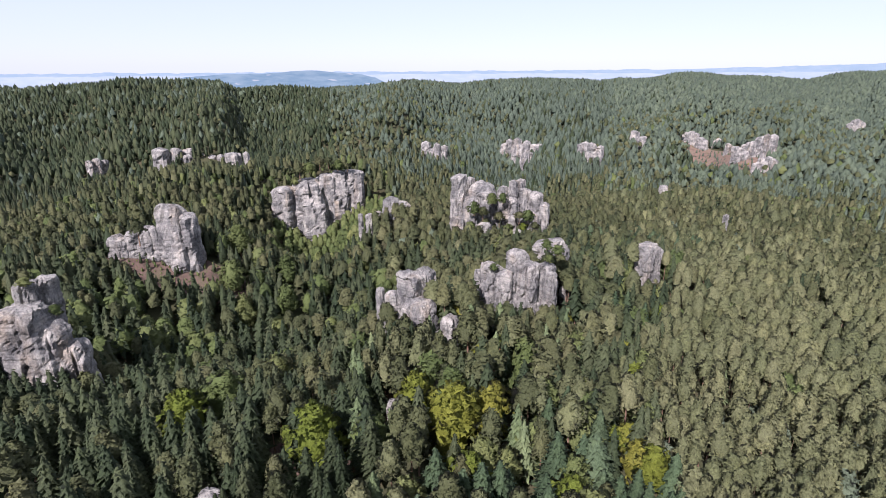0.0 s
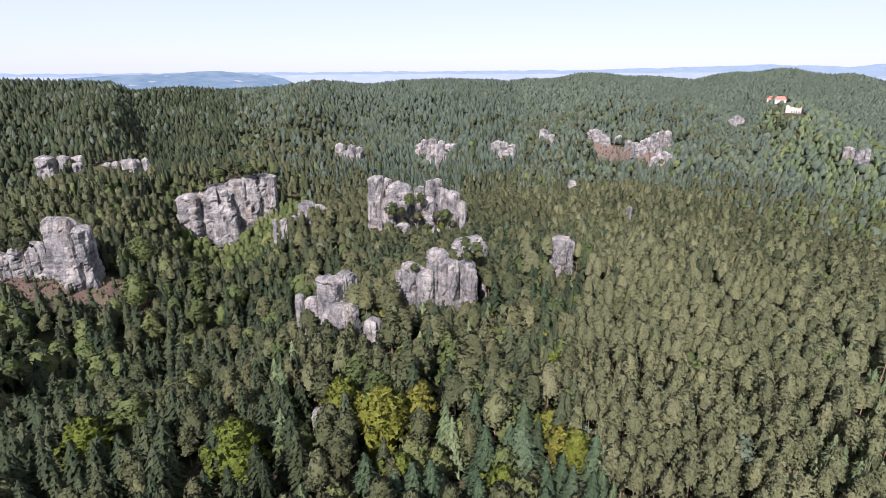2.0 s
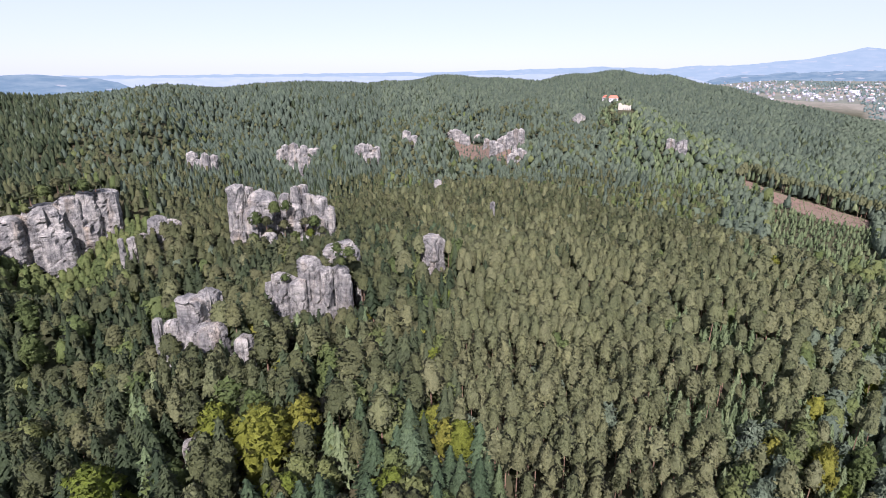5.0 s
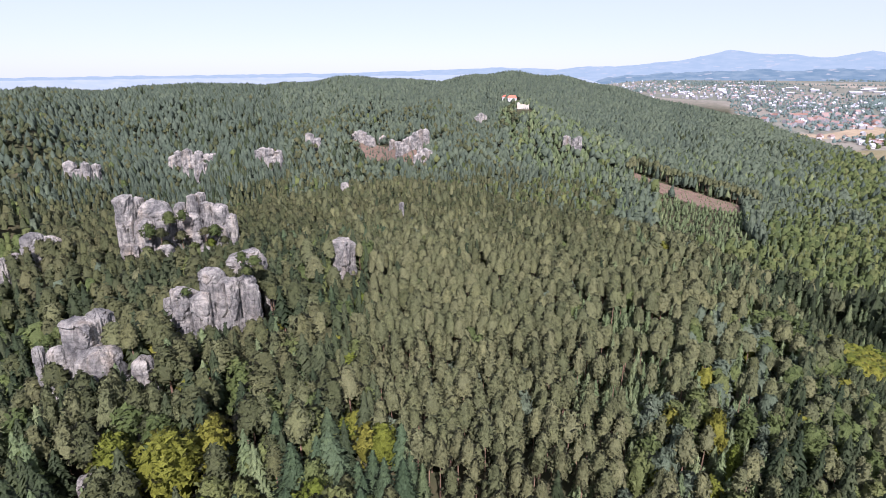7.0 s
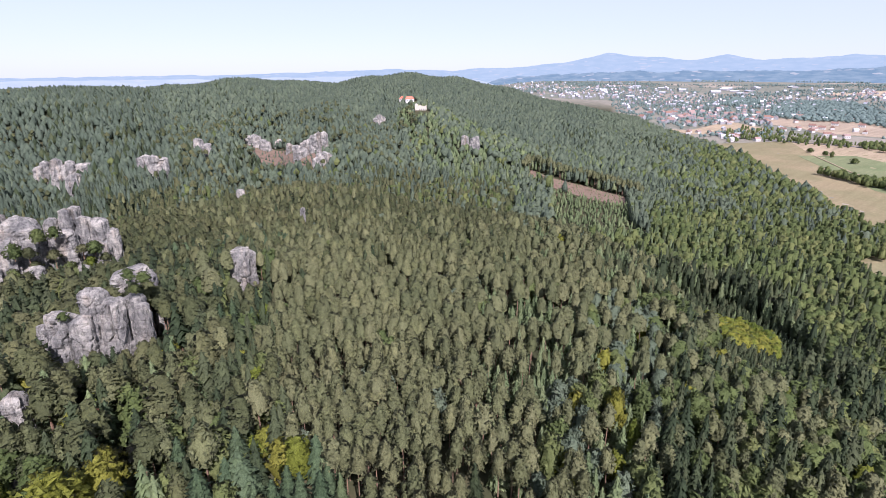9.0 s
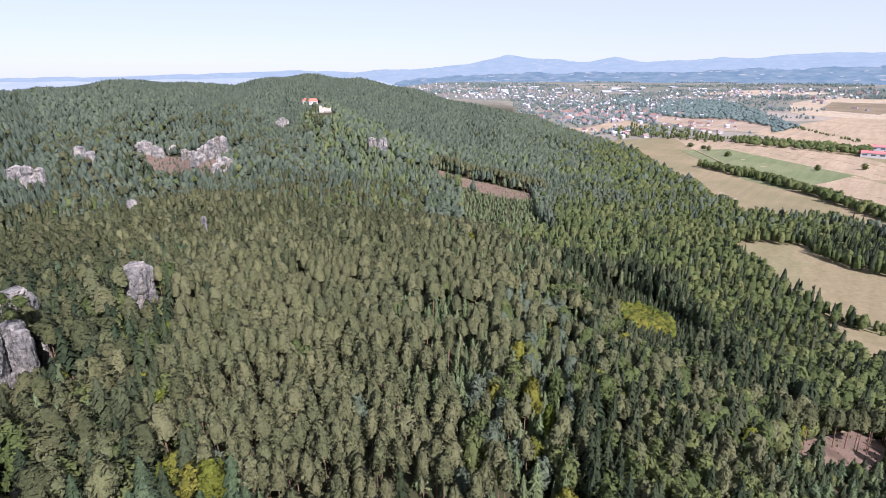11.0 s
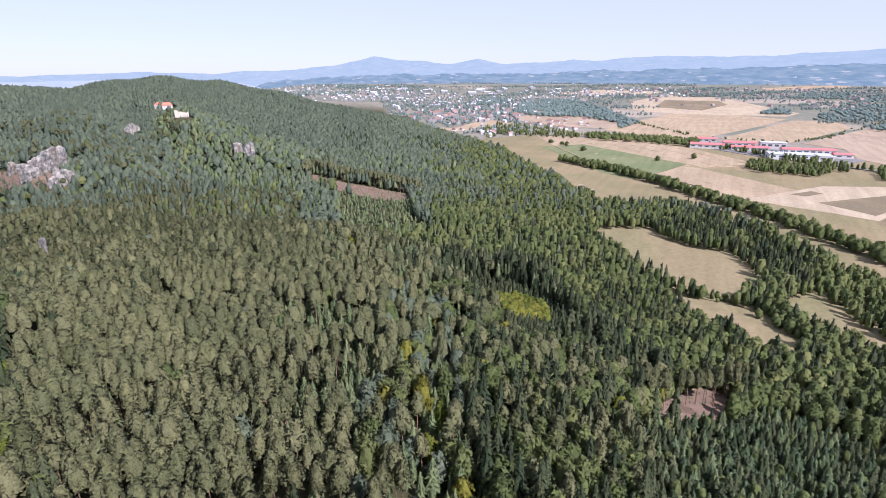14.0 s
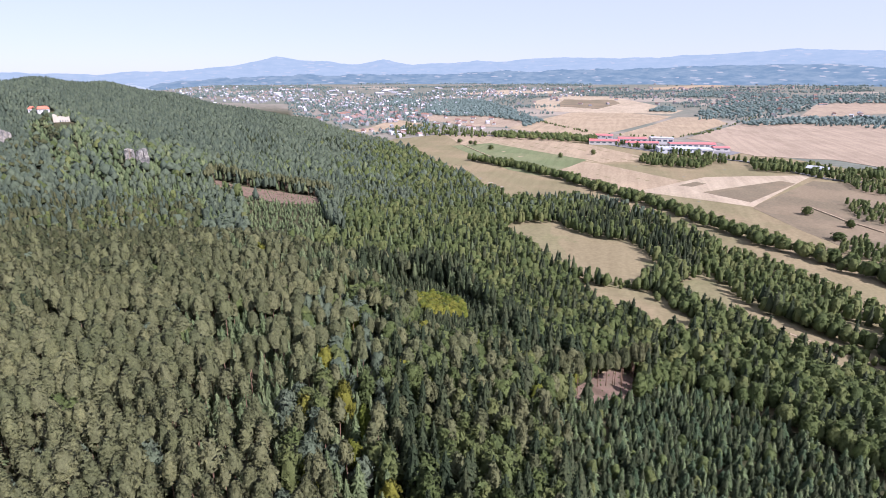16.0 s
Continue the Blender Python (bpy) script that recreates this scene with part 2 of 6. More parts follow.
RIDGE_AZ = (-180, -60, -40, -33, -24.3, -22.8, -18.5, -15.3, -10.9, -6.4, -1.8, 8, 12.6, 14.5, 19.3, 24.5, 30, 33, 37.7, 42, 47.5, 52.7, 57.6, 62, 67.5, 90, 180)
RIDGE_FALL = (1.5, 1.5, 1.5, 1.3, 1.3, 1.9, 1.9, 2.3, 1.8, 1.2, 1.6, 1.1, 1.5, 1.0, 0.6, 0.9, 0.85, 0.55, 0.2, 0.6, 1.9, 3.0, 3.9, 4.7, 5.9, 5.9, 1.5)
RIDGE_R = (1300, 1300, 1300, 1200, 1150, 1300, 1350, 1350, 1300, 1250, 1350, 1400, 1450, 1500, 1600, 1700, 1800, 1850, 1900, 1850, 1750, 1600, 1500, 1400, 1258, 1200, 1300)
# the brow of the near hill, bearing by bearing
BROW_AZ = (-60, -12, 5, 11, 20, 25, 31, 37, 43, 49, 55, 60, 64, 70)
BROW_R = (440, 420, 345, 365, 410, 438, 410, 352, 330, 312, 292, 268, 235, 215)
# the castle's spur: bearing, distance, height of its back above the slope
SPUR = ((36.8, 1330, 6), (38.2, 1150, 12), (41.3, 960, 22), (43.6, 800, 27), (46.0, 690, 16), (48.0, 620, 4))


def bump(x, y, az, r, along, across, height):
    """A rounded hill or hollow at a bearing and distance from the middle of the plan."""
    cx, cy = polar(az, r)
    ux, uy = math.sin(radians(az)), math.cos(radians(az))
    a, b = (x - cx) * ux + (y - cy) * uy, (x - cx) * uy - (y - cy) * ux
    return height * np.exp(-(a / along) ** 2 - (b / across) ** 2)


def spur(x, y):
    """A wooded back that comes down from the castle."""
    up = np.zeros(np.shape(x))
    for (a0, r0, h0), (a1, r1, h1) in zip(SPUR, SPUR[1:]):
        (x0, y0), (x1, y1) = polar(a0, r0), polar(a1, r1)
        dx, dy = x1 - x0, y1 - y0
        k = np.clip(((x - x0) * dx + (y - y0) * dy) / (dx * dx + dy * dy), 0, 1)
        off = np.hypot(x - x0 - k * dx, y - y0 - k * dy)
        up = np.maximum(up, (h0 + (h1 - h0) * k) * np.exp(-(off / 75) ** 2))
    return up


def ground_z(x, y):
    """Height of the land: a wooded sandstone upland, a gorge across it, a ridge behind, and a plain to the south-east."""
    x, y = np.asarray(x, float), np.asarray(y, float)
    r, az = np.hypot(x, y), np.degrees(np.arctan2(x, y))
    s = -0.5 * x + 0.866 * y + 190
    rr = np.interp(az, RIDGE_AZ, RIDGE_R)
    top = 100 - rr * np.tan(np.radians(np.interp(az, RIDGE_AZ, RIDGE_FALL))) - 17
    low = np.interp(az, (30, 44, 52, 60, 68, 80), (-48, -42, -36, -36, -42, -45))
    t = np.clip((r - 520) / (rr - 520), 0, 1)
    far = low + (top - low) * (0.75 * t + 0.25 * smooth(0, 1, t))
    rolls = 5 * np.sin(x / 67 + 1.1) * np.sin(y / 91 + 0.4) + 3 * np.sin(x / 31 - y / 43)
    spurs = 19 * np.sin(np.radians(az) * 19 + r / 260 + 0.8) + 9 * np.sin(np.radians(az) * 41 - r / 170)
    far = far + rolls * smooth(480, 700, r) + spurs * 4 * t * (1 - t) * (1 - smooth(33, 42, az)) + spur(x, y) + bump(x, y, 37.5, 830, 170, 45, -14)
    near = bump(x, y, -27, 225, 55, 75, -34) + bump(x, y, -17, 350, 50, 32, -40) + bump(x, y, -14, 426, 22, 48, 24) + bump(x, y, -8.5, 322, 25, 20, 9) + bump(x, y, -50, 260, 60, 120, 14) + bump(x, y, -27, 410, 60, 75, 20)
    near = near + bump(x, y, -10, 250, 60, 40, -10) + bump(x, y, 1, 310, 40, 34, 5) + bump(x, y, 35, 230, 90, 90, 4)
    near = near + bump(x, y, -4.5, 170, 22, 24, 13) + bump(x, y, 8, 196, 24, 24, 10) + bump(x, y, 19.5, 228, 18, 18, 12) + bump(x, y, -7, 168, 14, 16, 5) + bump(x, y, 8, 190, 14, 18, 3) + bump(x, y, -34.5, 302, 14, 22, 6)
    edge = np.interp(az, BROW_AZ, BROW_R)
    up = near + (far - near) * smooth(edge, edge + 130, r)
    plain = -45 + (20 + 75 * smooth(40, 52, az)) * smooth(1500, 5200, r) + 1.5 * np.sin(x / 170) * np.sin(y / 140)
    up = up + (plain - up) * smooth(0, 800, r - rr)
    return plain + (up - plain) * smooth(-10, 235, s)


def ground_at(x, y):
    return float(ground_z(x, y))


def inside(x, y, poly):
    """Which of the places lie in a plan outline."""
    x, y = np.asarray(x, float), np.asarray(y, float)
    hit = np.zeros(x.shape, bool)
    for (x0, y0), (x1, y1) in zip(poly, poly[1:] + poly[:1]):
        cross = (y0 > y) != (y1 > y)
        hit ^= cross & (x < (x1 - x0) * (y - y0) / ((y1 - y0) or 1e-9) + x0)
    return hit


# the far edge of the woods, bearing by bearing
EDGE_AZ = (-180, 56, 58, 61, 64, 67.9, 71.1, 73.5, 76.5, 79.5, 83, 87, 90.5, 95.5, 100.8, 107.5, 113.8, 125, 180)
EDGE_R = (3000, 3000, 1650, 1420, 1310, 1158, 960, 851, 726, 663, 641, 667, 631, 561, 492, 458, 432, 400, 380)


def wood_edge(x, y):
    """Metres inside the edge of the great forest."""
    return np.interp(np.degrees(np.arctan2(x, y)), EDGE_AZ, EDGE_R) - np.hypot(x, y) + 7 * np.sin(x / 37) + 5 * np.sin(y / 23 + x / 61)


def make_ground():
    radii = np.r_[0, np.geomspace(20, 4990, 150)]
    turns = np.linspace(0, 2 * math.pi, 360, endpoint=False)
    rr, tt = np.meshgrid(radii[1:], turns, indexing="ij")
    x, y = np.r_[0, (rr * np.sin(tt)).ravel()], np.r_[0, (rr * np.cos(tt)).ravel()]
    v = np.stack([x, y, ground_z(x, y)], 1)
    n, rings = len(turns), len(radii) - 1
    i, j = np.meshgrid(np.arange(rings - 1), np.arange(n), indexing="ij")
    a, b = 1 + i * n + j, 1 + i * n + (j + 1) % n
    quads = np.stack([a, b, b + n, a + n], -1).reshape(-1, 4)[:, ::-1]
    tris = np.stack([quads[:, [0, 1, 2]], quads[:, [0, 2, 3]]], 1).reshape(-1, 3)
    k = np.arange(n)
    fan = np.stack([np.zeros(n, int), 1 + (k + 1) % n, 1 + k], 1)
    az, dist = np.degrees(np.arctan2(x, y)), np.hypot(x, y)
    ridge = np.interp(az, RIDGE_AZ, RIDGE_R)
    wooded = smooth(-8, 8, wood_edge(x, y)) * (1 - smooth(500, 1100, dist - ridge))
    ob = new("ground", mesh_of("ground", v, np.r_[fan, tris], [GROUND], wooded, None, True, "wooded"))
    return tagged(ob, "rolling land of forest floor and dry open fields", "ground", kind="structure")


ground = make_ground()


FIELD_PLOTS = []


def drape(name, outline, mat, label, lift=0.35, step=14.0):
    """A field or bare patch that lies on the land inside a plan outline."""
    if name == "field":
        lift *= 0.4
        FIELD_PLOTS.append(outline)
    bm = bmesh.new()
    f = bm.faces.new([bm.verts.new((x, y, 0)) for x, y in outline])
    bmesh.ops.triangulate(bm, faces=[f])
    for _ in range(7):
        long = [e for e in bm.edges if e.calc_length() > step]
        if not long or len(bm.faces) > 5000:
            break
        bmesh.ops.subdivide_edges(bm, edges=long, cuts=1)
        bmesh.ops.triangulate(bm, faces=[g for g in bm.faces if len(g.verts) > 3])
    for v in bm.verts:
        wob = lift + 0.15 * math.sin(v.co.x / 9) * math.sin(v.co.y / 7)
        v.co.z = ground_at(v.co.x, v.co.y) + wob
    border = [e for e in bm.edges if e.is_boundary]
    for e in border:
        e.smooth = False
    rim = bmesh.ops.extrude_edge_only(bm, edges=border)["geom"]
    for v in rim:
        if isinstance(v, bmesh.types.BMVert):
            v.co.z -= lift + 0.8
    bm.normal_update()
    for g in bm.faces:
        if g.normal.z < 0:
            g.normal_flip()
        g.smooth = True
    me = bpy.data.meshes.new(name)
    bm.to_mesh(me)
    bm.free()
    me.materials.append(mat)
    return tagged(new(name, me), label, name.replace("_", " "), kind="structure")


MEADOW_1 = [(432, 55), (508, 102), (531, 80), (547, 51), (515, 34), (498, 7), (494, -20), (461, -35), (421, -42), (407, -35), (376, -20), (383, 3), (400, 29)]
MEADOW_2 = [(342, 8), (384, 30), (378, 10), (379, -13), (375, -31), (362, -47), (335, -59), (306, -48), (314, -30), (326, -12)]
MEADOW_3 = [(379, -44), (408, -56), (419, -73), (402, -83), (376, -91), (349, -111), (337, -125), (321, -149), (276, -136), (293, -117), (313, -102), (330, -88), (345, -73), (358, -56)]
MEADOW_4 = [(369, -125), (367, -146), (349, -162), (328, -152), (337, -136)]
STRIP = [(1180, 480), (1135, 384), (938, 228), (847, 133), (750, 55), (687, -11), (609, -69), (540, -121), (489, -165), (440, -215),
         (390, -190), (446, -134), (471, -83), (559, -54), (619, 13), (714, 111), (827, 201), (944, 314)]
CLEARING = [(504, 437), (530, 450), (526, 412), (541, 372), (550, 320), (509, 301), (497, 337), (502, 397)]
YOUNG_STAND = [(469, 424), (502, 400), (497, 337), (509, 300), (452, 260), (420, 222), (367, 250), (362, 324), (393, 388)]
YELLOW_PATCH = [(300, 120), (312, 105), (303, 84), (262, 70), (238, 82), (262, 100)]
YELLOW_CLEAR = [(330, 166), (340, 146), (346, 124), (330, 90), (286, 56), (240, 44), (212, 56), (206, 72), (228, 100), (262, 124), (300, 150)]
FELLED = [(196, 9), (212, 7), (222, 3), (246, -6), (254, -21), (228, -19), (203, -9)]
BARE_SLOPE = [(-186, 240), (-176, 252), (-163, 262), (-140, 268), (-114, 260), (-110, 247), (-130, 235), (-160, 230)]
RED_SLOPE = [(332, 889), (380, 938), (380, 823), (366, 705), (370, 666), (338, 646), (323, 691), (325, 779), (332, 847)]
GLADE = [(632, 139), (673, 118), (657, 90), (617, 114)]
drape("open_ground", [(236, 40), (300, 60), (460, 130), (700, 200), (950, 370), (1180, 500), (1330, 420), (1360, 250), (1250, -120), (1120, -300), (900, -420), (450, -300), (230, -170)], DRY, "dry open grassland along the foot of the forest", 0.12, 14)
drape("meadow", MEADOW_1, MEADOW, "mown dry meadow ringed by trees", 0.65)
drape("meadow", MEADOW_2, DRY, "dry grass strip along a forest edge", 0.65)
drape("meadow", MEADOW_3, MEADOW, "dry greenish meadow with a track", 0.65)
drape("meadow", MEADOW_4, DRY, "small dry meadow beside a grove", 0.65)
drape("meadow", [(420, 47), (506, 98), (528, 80), (541, 55), (500, 52), (455, 34), (402, 24)], FADING, "fading green grass at the upper end of a meadow", 0.8)
drape("meadow", [(381, -47), (406, -57), (416, -72), (398, -79), (372, -84), (350, -76), (360, -57)], FADING, "fading green grass at the head of a meadow", 0.8)
drape("field", STRIP, DRY, "long tan mown strip between wood and hedge")
drape("field", [(1033, 218), (963, 27), (803, -113), (734, -32), (802, 60), (900, 110)], STUBBLE, "tan stubble field", 0.5)
drape("field", [(1306, 405), (1343, 257), (1208, 48), (1025, -76), (970, 20), (1040, 200), (1125, 310)], STUBBLE, "orange-tan stubble field", 0.4)
drape("field", [(734, -32), (866, -128), (929, -282), (679, -154), (701, -107)], PALE, "pale straw field with mowing lines", 0.7)
drape("field", [(749, -110), (863, -225), (845, -238), (703, -156)], MOOR, "uncut brown patch in a straw field", 1.1)
drape("field", [(790, -85), (822, -110), (810, -122), (782, -100)], MOOR, "small uncut brown patch in a straw field", 1.1)
drape("field", [(673, -153), (700, -165), (876, -267), (860, -345), (700, -330), (470, -225), (587, -178)], MOOR, "brown fallow ground with scattered bushes", 0.6)
drape("field", [(1267, 662), (1693, 699), (1560, 536), (1285, 624)], STUBBLE, "tan field beyond the forest edge", 1.0, 30)
drape("field", [(1891, 682), (1865, 558), (1940, 434), (1779, 296), (1649, 257), (1558, 298), (1561, 348), (1559, 415), (1657, 514), (1685, 598)], PLOUGHED, "pale ploughed field before a wood", 1.0, 40)
drape("field", [(1522, 292), (1814, 256), (2129, 176), (2172, -4), (2046, -170), (1890, -125), (1487, 20), (1328, 48), (1379, 144)], STUBBLE, "wide tan stubble field", 1.1, 40)
drape("field", [(1436, 5), (2005, -184), (2031, -291), (1827, -310), (1426, -137), (1388, -97)], STUBBLE, "tan stubble field behind the works", 1.0, 40)
drape("field", [(1421, -155), (1726, -294), (1909, -401), (1896, -727), (1397, -634), (1018, -428), (1122, -369), (1136, -248), (1194, -220), (1341, -222)], PLOUGHED, "great pinkish ploughed field", 1.3, 40)
drape("field", [(2141, 219), (2236, 318), (2637, 390), (3110, 294), (2994, 57), (2595, -118), (2306, -229), (2143, -177)], PALE, "pale stubble field on a rise", 1.2, 40)
drape("field", [(2378, 256), (2781, 261), (2783, 38), (2597, -1), (2294, 82)], MOOR, "brown harvested field", 2.0, 40)
drape("field", [(2496, -330), (3030, -520), (2982, -749), (2695, -721), (2590, -574), (2525, -397)], PLOUGHED, "pinkish field between woods", 1.4, 40)
drape("field", [(2155, -584), (2639, -767), (2808, -1055), (2348, -1040), (2254, -856), (2133, -675)], PLOUGHED, "far pinkish field", 1.4, 40)
drape("field", [(3690, -158), (4172, -635), (3769, -592), (3550, -184)], STUBBLE, "far tan field", 1.6, 40)
drape("field", [(4027, -809), (4854, -1195), (4799, -1400), (3860, -1045)], STUBBLE, "far tan field on a slope", 1.6, 40)
drape("field", [(3035, 908), (3408, 661), (3306, 313), (3079, 411), (2907, 683)], PALE, "far pale field beside a town", 1.6, 40)
drape("field", [(1110, 332), (1178, 262), (996, 47), (914, 70), (818, 107), (861, 162)], GREEN, "green pasture beside a hedge", 0.9, 40)
drape("bare_ground", CLEARING, SCREE, "felled reddish clearing before tall trunks", 0.6, 8)
drape("bare_ground", FELLED, SCREE, "small felled patch with brushwood", 0.5, 6)
drape("bare_ground", BARE_SLOPE, EARTH, "bare reddish slope under a rock wall", 0.6, 6)
drape("bare_ground", RED_SLOPE, SCREE, "bare red scree slope under cliffs", 1.2, 14)
drape("meadow", GLADE, DRY, "small dry glade in the wood")
drape("bare_ground", [(-60, 113), (-36, 160), (-16, 168), (-8, 140), (-30, 112)], EARTH, "bare reddish earth between trees", 0.4, 5)

# ---- sandstone rocks ----
ROCKS = []


def block_mesh(w, d, h, seed, near, taper, lean, boxy):
    """A weathered sandstone block: rounded head, plane faces, upright joints, level beds."""
    nu, nv = ((54, 46), (36, 32), (16, 13))[near]
    rng = random.Random(seed)
    joints = [(rng.uniform(0, 2 * math.pi), rng.uniform(0.05, 0.085), rng.uniform(0.14, 0.32), rng.uniform(-0.2, 0.4)) for _ in range(rng.randint(3, 5))]
    power, head = rng.uniform(2.8, 3.8) + 2.5 * boxy, min(0.55, rng.uniform(0.38, 0.62) * (1 - 0.5 * boxy) * w / h)
    off = Vector((seed * 13.7, seed * 7.1, seed * 3.3))
    beds = [(rng.uniform(0.15, 0.95), rng.uniform(0.015, 0.05)) for _ in range(max(3, int(h / 4.5)))]
    tilt = (rng.uniform(-0.16, 0.16), rng.uniform(-0.16, 0.16))
    verts, size = [], min(w, d)
    cell = Vector((0.45 * size, 0.45 * size, 0.95 * size))
    for j in range(nv + 1):
        v = j / nv
        over = max(0.0, (v - 1 + head) / head)
        draw = max(0.0, 1 - over ** 2.4) ** 0.5
        broad = (1.0 + taper * (1 - v)) * draw
        for b, deep in beds:
            broad -= deep * math.exp(-((v - b) * h / 0.4) ** 2)
        for i in range(nu):
            a = 2 * math.pi * i / nu
            c, s = math.cos(a), math.sin(a)
            rad = 1 / (abs(c) ** power + abs(s) ** power) ** (1 / power)
            for at, wide, deep, low in joints:
                off_a = (a - at - 0.12 * math.sin(4 * v + at) + math.pi) % (2 * math.pi) - math.pi
                rad -= deep * math.exp(-(off_a / wide) ** 2) * min(1.0, max(0.0, (v - low) * 5))
            p = Vector((0.5 * w * rad * c * broad, 0.5 * d * rad * s * broad, v * h))
            q = p + off
            dist, spots = noise.voronoi(Vector((q.x / cell.x, q.y / cell.y, q.z / cell.z)))
            face = math.sin(spots[0].x * 12.9 + spots[0].y * 78.2 + spots[0].z * 37.7)
            k = 0.085 * size * face - 0.06 * size * math.exp(-((dist[1] - dist[0]) / 0.06) ** 2)
            k += 0.05 * size * noise.noise(q / (0.8 * size)) + 0.025 * size * noise.noise(q / (0.3 * size)) + 0.012 * size * noise.noise(q / (0.1 * size))
            k += 0.02 * size * noise.noise(Vector((q.x / 11, q.y / 11, q.z / 1.3)))
            p += Vector((c, s, 0.3 * over)) * k * (0.1 + 0.9 * draw)
            p.x += lean * w * v
            if over > 0:
                p.z += (0.10 * size * noise.noise(Vector((q.x, q.y, 0)) / (0.3 * size)) + tilt[0] * p.x + tilt[1] * p.y) * min(1.0, 2 * over)
            verts.append(p)
    i, j = np.meshgrid(np.arange(nu), np.arange(nv))
    a, b = (j * nu + i).ravel(), (j * nu + (i + 1) % nu).ravel()
    quads = np.stack([a, b, b + nu, a + nu], 1)
    tris = np.r_[quads[:, [0, 1, 2]], quads[:, [0, 2, 3]]]
    top = len(verts)
    verts.append(sum(verts[-nu:], Vector()) / nu)
    k = np.arange(nu)
    tris = np.r_[tris, np.stack([top - nu + k, top - nu + (k + 1) % nu, np.full(nu, top)], 1)]
    return mesh_of("block", np.array([tuple(p) for p in verts]), tris, [ROCK])


def rock_thing(label):
    ob = new("sandstone_rock")
    ob.empty_display_size = 1.0
    return tagged(ob, label, "rock", "sandstone rocks")


def block(rock, az, r, w, top, foot=None, taper=0.12, lean=0.0, boxy=0.0, deep=0.9, turn=None):
    """One block of a rock, at a bearing and distance, so wide and up to that height."""
    x, y = polar(az, r)
    base = ground_at(x, y) - 2.5
    if foot is not None:
        base = min(base, foot - 1.5)
    if not rock.children:
        rock.location = (x, y, base)
    seed = len(ROCKS) + 1
    ob = new("block", block_mesh(0.9 * w, 0.9 * w * deep * (0.9 + 0.25 * random.Random(seed).random()), max(top - base, w * 0.6), seed, 0 if r < 240 else (1 if r < 420 else 2), taper, lean, boxy))
    ob.parent = rock
    ob.matrix_basis = Matrix.Translation(Vector((x, y, base)) - rock.location) @ pose(0, 0, 0, 0, 0, -az - (random.Random(seed + 500).uniform(20, 46) if turn is None else turn))
    ROCKS.append((x, y, r, az, w))


rock = rock_thing("tall pale grey sandstone tower group standing above pines")
block(rock, -0.99, 303, 9.2, 42.1, 18.9, 0.02, 0, 0.8)
block(rock, 0.07, 306, 5.9, 40.0, 21.2, 0.05, 0, 0.6)
block(rock, -1.20, 294, 8.8, 20.1, 8.8, 0.1)
block(rock, 1.49, 301, 15.1, 38.4, 25.5, 0.1, 0.05)
block(rock, 0.25, 297, 11.0, 31.4, 17.6, 0.25, 0.12)
block(rock, 3.60, 303, 5.9, 35.7, 29.7)
block(rock, 4.80, 301, 5.9, 39.7, 20.1, 0.05, 0, 0.3)
block(rock, 5.45, 304, 5.6, 39.9, 20.9, 0.05, 0, 0.4)
block(rock, 6.05, 299, 7.5, 35.7, 23.1, 0.1, -0.05)
block(rock, 7.20, 298, 8.2, 34.3, 20.7, 0.1, -0.05)
block(rock, 8.09, 296, 5.3, 29.0, 16.4, 0.05, 0.1)
block(rock, 4.50, 296, 9.7, 31.1, 19.2, 0.15)
block(rock, 6.87, 292, 9.5, 24.3, 15.7, 0.2)
block(rock, 5.40, 282, 7.8, 17.1, 7.6, 0.15)
block(rock, 1.78, 285, 7.4, 19.1, 12.2, 0.2)
rock = rock_thing("weathered grey sandstone rock of rounded towers among pines")
block(rock, 5.37, 193, 9.2, 35.4, 13.1, 0.1, 0.03, 0.2)
block(rock, 6.84, 189, 7.7, 31.9, 14.4, 0.02, 0, 0.9)
block(rock, 8.77, 192, 7.8, 31.0, 14.2, 0.05, 0, 0.7)
block(rock, 9.10, 211, 14.9, 34.3, 18.4, 0.05, 0, 0.3)
block(rock, 2.82, 195, 9.0, 28.8, 15.4, 0.05, 0, 0.7)
block(rock, 4.30, 189, 7.3, 28.6, 15.7, 0.05, 0, 0.3)
block(rock, 11.10, 205, 5.2, 24.5, 18.7)
block(rock, 1.43, 197, 4.5, 25.3, 16.0, 0.2)
block(rock, 9.43, 188, 4.0, 29.3, 17.4, 0.05, 0, 0.4)
rock = rock_thing("bedded grey sandstone rock split by a crack")
block(rock, -6.64, 177, 9.2, 32.7, 15.7, 0.55, 0.16, 0.5)
block(rock, -4.77, 179, 7.2, 32.7, 14.6, 0.05, -0.03, 0.4)
block(rock, -5.53, 172, 11.0, 24.3, 16.8, 0.25, 0, 0.3)
block(rock, -8.55, 178, 6.2, 24.8, 15.5, 0.3, 0.1, 0.3)
block(rock, -9.81, 180, 3.2, 25.4, 16.7, 0.4)
rock = rock_thing("small rounded grey sandstone boulder between spruces")
block(rock, -1.97, 157, 5.5, 24.9, 15.6, 0.08)
rock = rock_thing("low pale sandstone knobs on a wooded crest")
block(rock, -8.32, 326, 10.3, 24.1, 12.3, 0.1)
block(rock, -6.97, 325, 8.3, 21.6, 12.4, 0.1)
block(rock, -10.74, 321, 4.5, 15.4, 10.9)
block(rock, -9.65, 322, 4.6, 16.3, 11.2)
block(rock, -11.63, 320, 3.0, 15.7, 12.2)
rock = rock_thing("massive grey sandstone cliff with deep vertical cracks")
block(rock, -19.50, 388, 14.5, 20.6, -7.6, 0.2, 0, 0.4, 0.9, 34)
